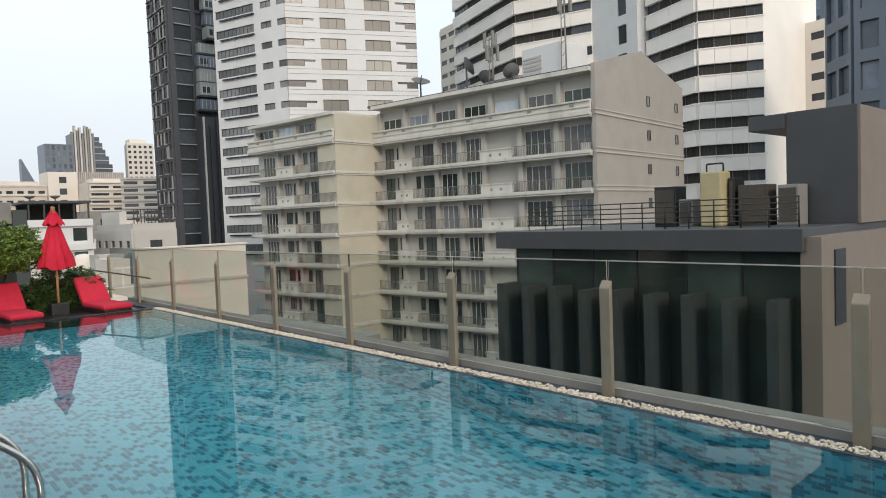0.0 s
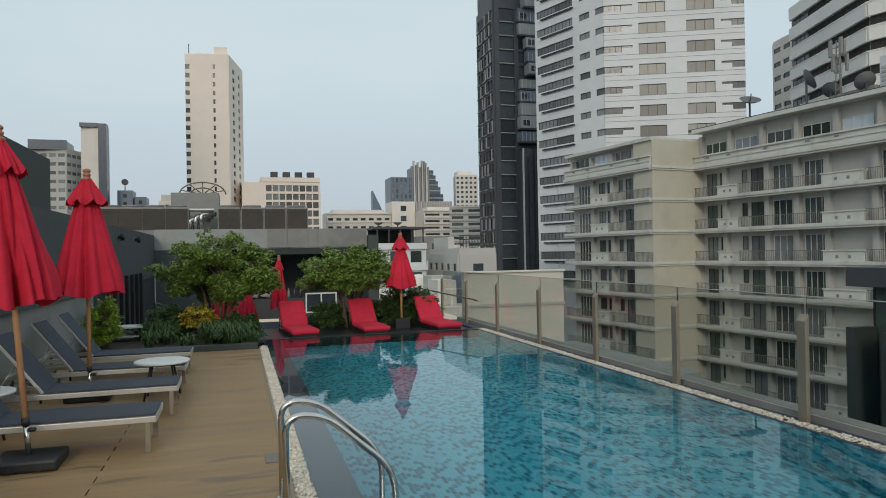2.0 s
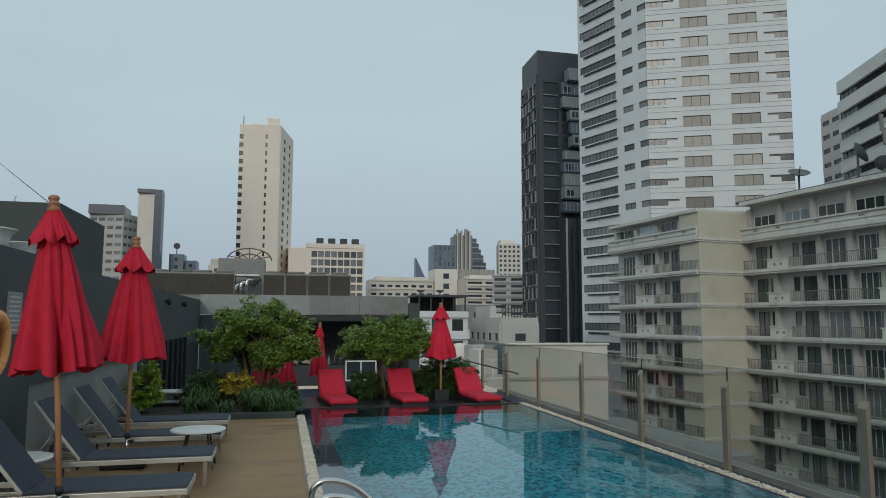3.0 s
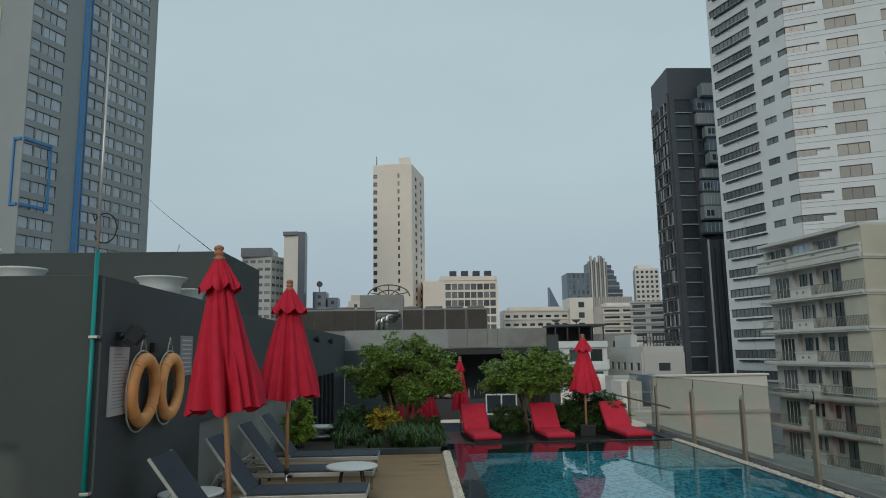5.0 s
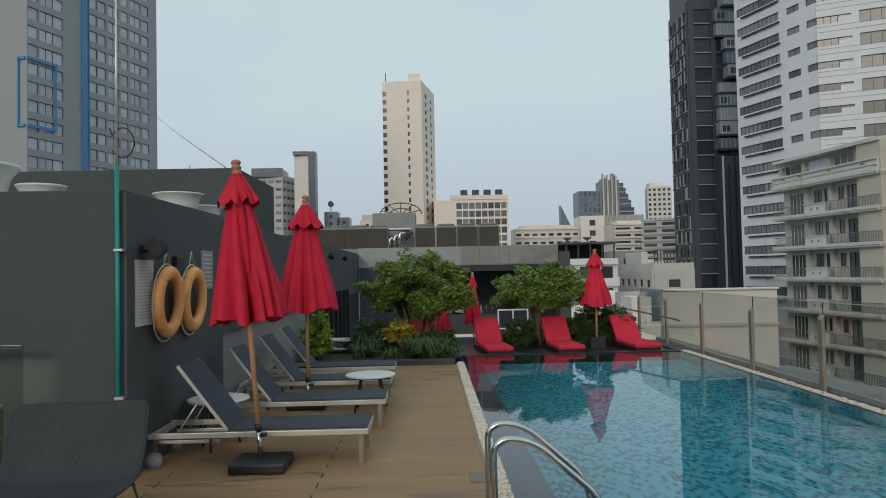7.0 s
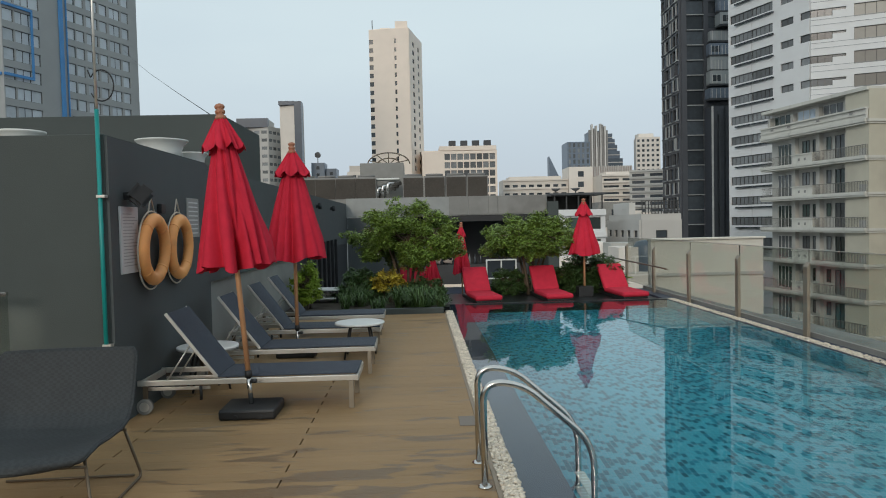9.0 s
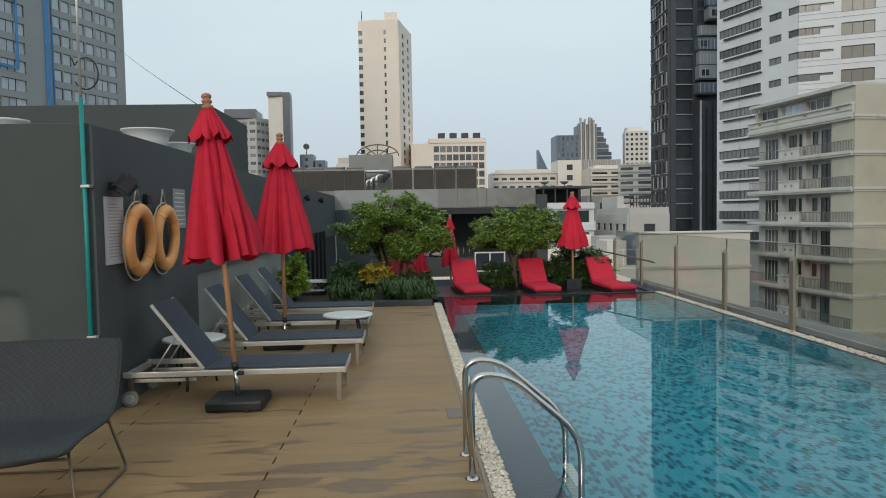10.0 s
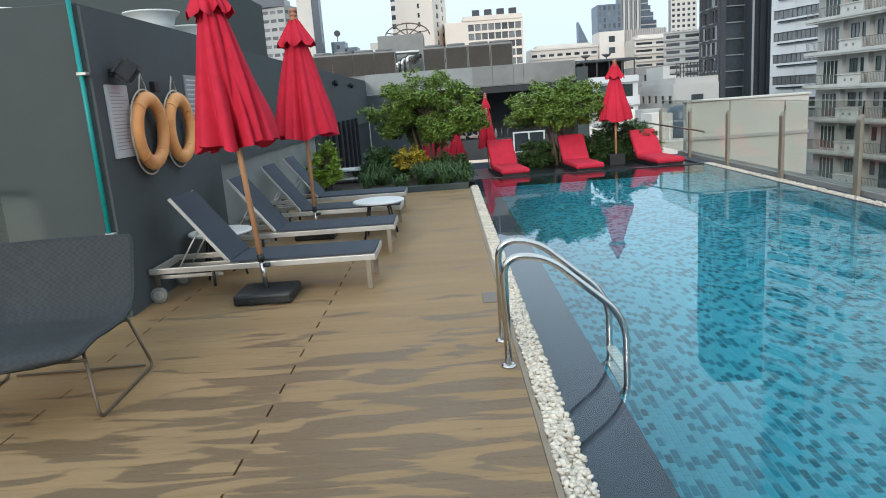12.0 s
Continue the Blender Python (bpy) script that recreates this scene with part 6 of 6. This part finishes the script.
def dish(r, x, y, z, az, el, label):
    g = thing("satellite_dish", label, "satellite dish", group="roof dishes")
    bm = bmesh.new()
    n, k = 24, 6
    rings = [[bm.verts.new((r * j / k * math.cos(a), r * j / k * math.sin(a), 0.35 * r * (j / k) ** 2)) for a in (2 * math.pi * i / n for i in range(n))] for j in range(1, k + 1)]
    c = bm.verts.new((0, 0, 0))
    for i in range(n):
        bm.faces.new((c, rings[0][i], rings[0][(i + 1) % n]))
    for a, b in zip(rings, rings[1:]):
        for i in range(n):
            bm.faces.new((a[i], b[i], b[(i + 1) % n], a[(i + 1) % n])).smooth = True
    d = part("reflector", bm, M["mesh_grey"], g, "grey mesh reflector", pose(0, 0, 1.4, el, 0, az))
    bm = bmesh.new()
    sweep(bm, [(0, 0, 0.1), (0, 0, r * 0.9)], 0.05, 6)
    part("feed", bm, M["slate"], d)
    bm = bmesh.new()
    sweep(bm, [(0, 0, -2.2), (0, 0, 1.4)], 0.09, 8)
    part("mast", bm, M["slate"], g)
    g.matrix_basis = pose(x, y, z)


dish(0.95, 47.2, 47.4, 14.6, 60, 62, "large dark satellite dish on the roof")
dish(0.8, 48.4, 46.0, 13.4, 110, 50, "dark satellite dish lying low on the roof")
dish(0.95, 45.2, 52.0, 13.6, -20, 30, "satellite dish at the roof's edge")
dish(0.8, 48.0, 42.2, 13.3, 150, 55, "dark satellite dish on the roof")
for x, y, top in ((47.4, 44.2, 18.6), (48.6, 36.6, 21.5)):
    g = thing("aerial_mast", "grey lattice aerial mast with panel antennas on the roof", "aerial", group="roof aerials")
    bm = bmesh.new()
    for a in range(3):
        c, s = 0.3 * math.cos(a * 2.09), 0.3 * math.sin(a * 2.09)
        sweep(bm, [(x + c, y + s, 12.9), (x + c * 0.5, y + s * 0.5, top)], 0.045, 5)
    for k in range(8):
        z = 13 + (top - 13) * k / 8
        sweep(bm, [(x - 0.3, y, z), (x + 0.3, y, z + 0.5)], 0.03, 4)
    part("lattice", bm, M["ac_body"], g)
    for k in range(6):
        a = k * 1.05
        z = top - 0.6 - 1.3 * (k % 2)
        part("antenna", box_bm(x + 0.6 * math.cos(a) - 0.12, y + 0.6 * math.sin(a) - 0.12, z - 0.7, x + 0.6 * math.cos(a) + 0.12, y + 0.6 * math.sin(a) + 0.12, z + 0.7, 0.03), M["ac_body"], g)
        bm = bmesh.new()
        sweep(bm, [(x, y, z), (x + 0.6 * math.cos(a), y + 0.6 * math.sin(a), z)], 0.03, 4)
        part("arm", bm, M["ac_body"], g)
rh = thing("roof_housing", "pale louvred plant housing on the roof", "plant room")
part("body", box_bm(48.6, 37.0, 13.0, 52.5, 41.5, 16.6, 0.05), M["white_wall"], rh)
for k in range(6):
    part("louvre", box_bm(48.54, 39.2, 13.8 + k * 0.35, 48.6, 41.3, 14.0 + k * 0.35), M["haze"], rh)
part("stub", box_bm(48.2, 41.6, 13.0, 51.5, 46.0, 14.4, 0.05), M["concrete"], rh)

# striped white building far behind
for name, poly, top in (("striped_building", [(99, 103), (91.5, 80), (95.5, 67.0), (113, 69), (116, 101)], 45.7), ("striped_building", [(95.5, 56.6), (91.8, 46.8), (96.0, 39.6), (116, 40), (113, 60)], 40.2)):
    g = thing(name, "large white building with continuous bands of openings, their shade painted dark", "building", group="striped building wings")
    bm = bmesh.new()
    prism(bm, poly, GROUND, top)
    for a, b in ((0, 1), (1, 2)):
        L = (Vector(poly[b]) - Vector(poly[a])).length
        # most openings are filled with flat panes painted as dark interior shade
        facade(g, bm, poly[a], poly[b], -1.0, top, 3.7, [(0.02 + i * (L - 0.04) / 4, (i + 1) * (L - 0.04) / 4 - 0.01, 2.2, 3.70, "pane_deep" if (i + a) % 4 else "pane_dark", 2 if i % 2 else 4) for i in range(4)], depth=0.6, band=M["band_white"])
    part("wall", bm, M["band_white"], g)
    for k in range(int((top - 1.4) / 3.7)):                # thin groove and proud coping on each band
        for a, b in ((0, 1), (1, 2)):
            mb, Lb = edge_frame(poly[a], poly[b])
            bm = bmesh.new()
            for vert in quad_box(bm, -0.2, 0.58, -1.0 + k * 3.7 + 2.06, Lb + 0.2, 0.72, -1.0 + k * 3.7 + 2.21):
                vert.co = mb @ vert.co
            part("coping", bm, M["band_white"], g)
g = thing("lift_shaft", "plain white lift shaft with a column of dark windows", "building")
bm = bmesh.new()
prism(bm, [(96, 67.0), (93.5, 57.0), (110, 56.6), (110, 67)], GROUND, 47)
facade(g, bm, (96, 67.0), (93.5, 57.0), 0.4, 46.5, 4.4, [(6.0, 8.0, 0.5, 3.4, "pane_dark", 1)], depth=0.4)
part("wall", bm, M["white_wall"], g)
block("white_slab_block", "white slab block with small windows", [(112, 43.0), (110, 33.0), (124, 32), (124, 44)], 28.5, "haze_white", 3.0, 0, win=(2.0, 1.1), pitch=2.8, faces=(0,))
block("white_slab_block", "slim white slab block far behind", [(112, 122.0), (109, 108.0), (124, 108), (124, 122)], 46.0, "haze_white", 3.0, 0, win=(2.6, 1.0), pitch=3.2, faces=(0,))
g = thing("curtain_wall_tower", "dark blue-grey curtain wall tower", "tower block")
bm = bmesh.new()
CW = [(74, 24.0), (70.0, 20.5), (70.0, 6.0), (90, 6.0), (90, 24)]
prism(bm, CW, GROUND, 25.6)
facade(g, bm, CW[0], CW[1], 0.2, 25.5, 3.6, [(0.4, 2.4, 0.5, 3.0, "pane_steel", 1), (2.9, 4.9, 0.5, 3.0, "pane_steel", 1)], depth=0.4)
facade(g, bm, CW[1], CW[2], 0.2, 25.5, 3.6, [(0.5 + i * 2.0, 2.0 + i * 2.0, 0.5, 3.0, "pane_steel", 1) for i in range(7)], depth=0.4)
part("wall", bm, M["haze_blue"], g)

block("glass_tower", "blue glass tower behind the white slab block", [(150, 58.0), (148, 46.0), (162, 45), (162, 58)], 70.0, "haze_blue", 3.4, 8, pane="pane_steel", win=(2.6, 2.2), pitch=3.0, faces=(0,))

# ---------- dark neighbouring building across the gap ----------
dn = thing("dark_neighbour", "dark modern building with a slate roof fascia and glass front", "building")
part("fascia", box_bm(17.9, 5.75, 0.42, 34, 16.3, 1.02, 0.02), M["slate"], dn, "dark slate roof fascia")
part("core", box_bm(18.6, 5.9, GROUND, 34, 15.9, 0.42), M["slate"], dn)
part("side_wall", box_bm(18.15, 5.4, GROUND, 34, 5.9, 0.80), M["taupe"], dn, "taupe rendered side wall")
for k in range(6):
    part("glass_panel", box_bm(18.50, 5.95 + k * 1.65, -3.9, 18.55, 7.52 + k * 1.65, 0.38), M["pane_green"], dn, "dark green glass")
    part("mullion", box_bm(18.48, 7.53 + k * 1.65, -3.9, 18.60, 7.59 + k * 1.65, 0.40), M["black"], dn)
for k in range(9):
    part("fin", box_bm(17.5, 6.2 + k * 1.18, -9.0, 18.4, 6.50 + k * 1.18, -0.80 - 0.05 * (k % 2)), M["fin"], dn, "dark vertical fin")
part("window", box_bm(19.0, 5.36, -1.54, 19.75, 5.42, 0.43), M["pane_dark"], dn)
ub = thing("upper_block", "dark slate rooftop block with a projecting canopy", "building")
part("body", box_bm(21.8, 5.7, 1.02, 33, 7.65, 4.42, 0.01), M["slate"], ub)
part("side_skin", box_bm(21.85, 5.62, 1.02, 33, 5.70, 4.40), M["taupe"], ub, "taupe rendered side")
part("canopy", box_bm(21.7, 7.65, 3.95, 33, 8.75, 4.40, 0.01), M["slate"], ub)
rl = thing("roof_railing", "black metal railing along the neighbour's roof", "railing")
for z in (1.20, 1.36, 1.52, 1.68, 1.84):
    bm = bmesh.new()
    sweep(bm, [(18.9, 6.2, z), (18.9, 15.6, z)], 0.018, 6)
    part("bar", bm, M["black"], rl)
for k in range(13):
    bm = bmesh.new()
    sweep(bm, [(18.9, 6.2 + k * 0.78, 1.02), (18.9, 6.2 + k * 0.78, 1.86)], 0.022, 6)
    part("upright", bm, M["black"], rl)
tk = thing("ochre_tank", "ochre painted steel tank on the neighbour's roof", "tank")
part("body", box_bm(20.6, 9.15, 1.02, 21.3, 9.85, 2.75, 0.06), M["tank"], tk)
bm = bmesh.new()
sweep(bm, arc([(20.9, 9.2, 2.75), (20.9, 9.2, 3.0), (20.9, 9.75, 3.0), (20.9, 9.75, 2.75)], 0.06), 0.03, 6)
part("handle", bm, M["black"], tk)
for k, (y, w, h, mm) in enumerate(((10.9, 0.8, 1.35, "black"), (10.3, 0.5, 0.9, "ac_body"), (7.9, 0.9, 1.25, "ac_grill"), (8.9, 0.2, 1.5, "black"), (7.0, 0.6, 1.2, "ac_body"))):
    a = thing("condenser", "dark rooftop condenser unit", "air conditioner", group="neighbour's condensers")
    part("casing", box_bm(21.0, y, 1.02, 21.7, y + w, 1.02 + h, 0.02), M[mm], a)
    part("grille", box_bm(20.96, y + 0.06, 1.12, 21.0, y + w - 0.06, 0.92 + h), M["ac_grill"], a)

# ---------- grey-blue tower behind the service block ----------
g = thing("grey_blue_tower", "grey tower with small pale windows and bright blue trim", "tower block")
bm = bmesh.new()
GT = [(-63.0, 101.0), (-58.7, 100.0), (-49.5, 124.5), (-72.0, 128.0)]
prism(bm, GT, GROUND, 92)
LG = 26.17
cols = [(max(0.05, f * LG - w * 0.62 + 0.5), f * LG + w * 0.62 + 0.5, 0.55, 2.3, "pane_pale", 2 if w > 1.6 else 1) for f, w in ((0.02, 1.4), (0.107, 1.9), (0.185, 1.4), (0.437, 1.3), (0.507, 1.3), (0.60, 1.9), (0.69, 1.3), (0.785, 1.9), (0.875, 1.3))]
facade(g, bm, GT[1], GT[2], 12.0, 90, 2.75, cols, depth=0.25, frame="frame_dark")
part("wall", bm, M["grey_tower"], g)
m, L = edge_frame(GT[1], GT[2])
bm = bmesh.new()
for s0, s1, za, zb in ((9.6, 10.3, 10, 92), (10.9, 11.05, 10, 92), (4.6, 4.9, 24.2, 34.2), (-0.0, 4.9, 33.9, 34.3), (-0.0, 4.9, 24.0, 24.4)):
    for vert in quad_box(bm, s0, 0.3, za, s1, 0.5, zb):
        vert.co = m @ vert.co
m2, L2 = edge_frame((-64.4, 101.33), GT[1])
for s0, s1, za, zb in ((4.6, 5.85, 33.9, 34.3), (4.6, 5.85, 24.0, 24.4), (4.6, 4.85, 24.0, 34.3)):
    for vert in quad_box(bm, s0, 0.05, za, s1, 0.25, zb):
        vert.co = m2 @ vert.co
part("blue_trim", bm, M["blue"], g, "bright blue frame lines")
wing = thing("grey_wing", "plain grey tower wing with a column of yellow panels", "tower block")
bm = bmesh.new()
prism(bm, [(-95.0, 108.0), (-58.8, 100.1), (-58.0, 102.5), (-90.0, 118.0)], GROUND, 57.5)
part("wall", bm, M["grey_tower"], wing)
m3, L3 = edge_frame((-95.0, 108.0), (-58.8, 100.1))
for k in range(13):
    at = m3 @ Matrix.Translation((L3 - 7.1, 0.02, 21.2 + k * 2.68))
    yp = part("yellow_panel", box_bm(0, 0, 0, 1.9, 0.12, 2.15, 0.02), M["yellow"], wing, "pale yellow-green panel", at)
    part("hood", box_bm(0.35, 0.0, 2.17, 1.5, 0.5, 2.42, 0.02), M["tank"], yp, "small ochre hood")
bm = bmesh.new()
for s0, s1, za, zb in ((L3 - 15, L3 - 8.0, 32.0, 32.4), (L3 - 8.3, L3 - 8.0, 32.0, 50.0), (L3 - 15, L3 - 8.0, 49.7, 50.0)):
    for vert in quad_box(bm, s0, 0.0, za, s1, 0.2, zb):
        vert.co = m3 @ vert.co
part("blue_trim", bm, M["blue"], wing)
for k in range(7):
    part("roof_unit", box_bm(0, -2, 57.5, 1.6, -1, 59.0 + 0.4 * (k % 2), 0.05), M["haze"], wing, m=m3 @ Matrix.Translation((L3 - 3.0 - k * 2.2, 0, 0)))
cr = thing("tower_crane", "distant thin tower crane jib", "crane")
bm = bmesh.new()
sweep(bm, [(-118, 330, 40), (-114.0, 330, 55)], 0.3, 5)
sweep(bm, [(-118, 330, 40), (-118, 330, GROUND)], 0.5, 5)
part("jib", bm, M["haze"], cr)


# ---------- deck boards, tiles ----------
BOARD = 0.148
plank_cache = {}


def plank(x0, x1, y):
    key = (round(x0, 2), round(x1, 2))
    if key not in plank_cache:
        plank_cache[key] = finish("plank", box_bm(x0, 0.0, -0.026, x1, BOARD - 0.0015, 0.0, 0.0), M["deck"])
    ob = part("plank", plank_cache[key], None, floor)
    ob.matrix_basis = Matrix.Translation((0, y, 0))


row = 0
y = -2.0 - 27 * BOARD
while y < 12.1:
    left = -6.4 if y < 5.1 else -3.13
    if row % 2:
        cuts = [left, -2.81, -0.02]
    else:
        cuts = [left, -1.44, -0.02]
    for a, b in zip(cuts, cuts[1:]):
        plank(a + 0.006, b - 0.006, y)
    y += BOARD
    row += 1
for x, y, dark in SINGLE_TILES:
    part("tile", tile_mesh["tile_dark" if dark else "tile_light"], None, pool).matrix_basis = Matrix.Translation((x, y, -1.262))
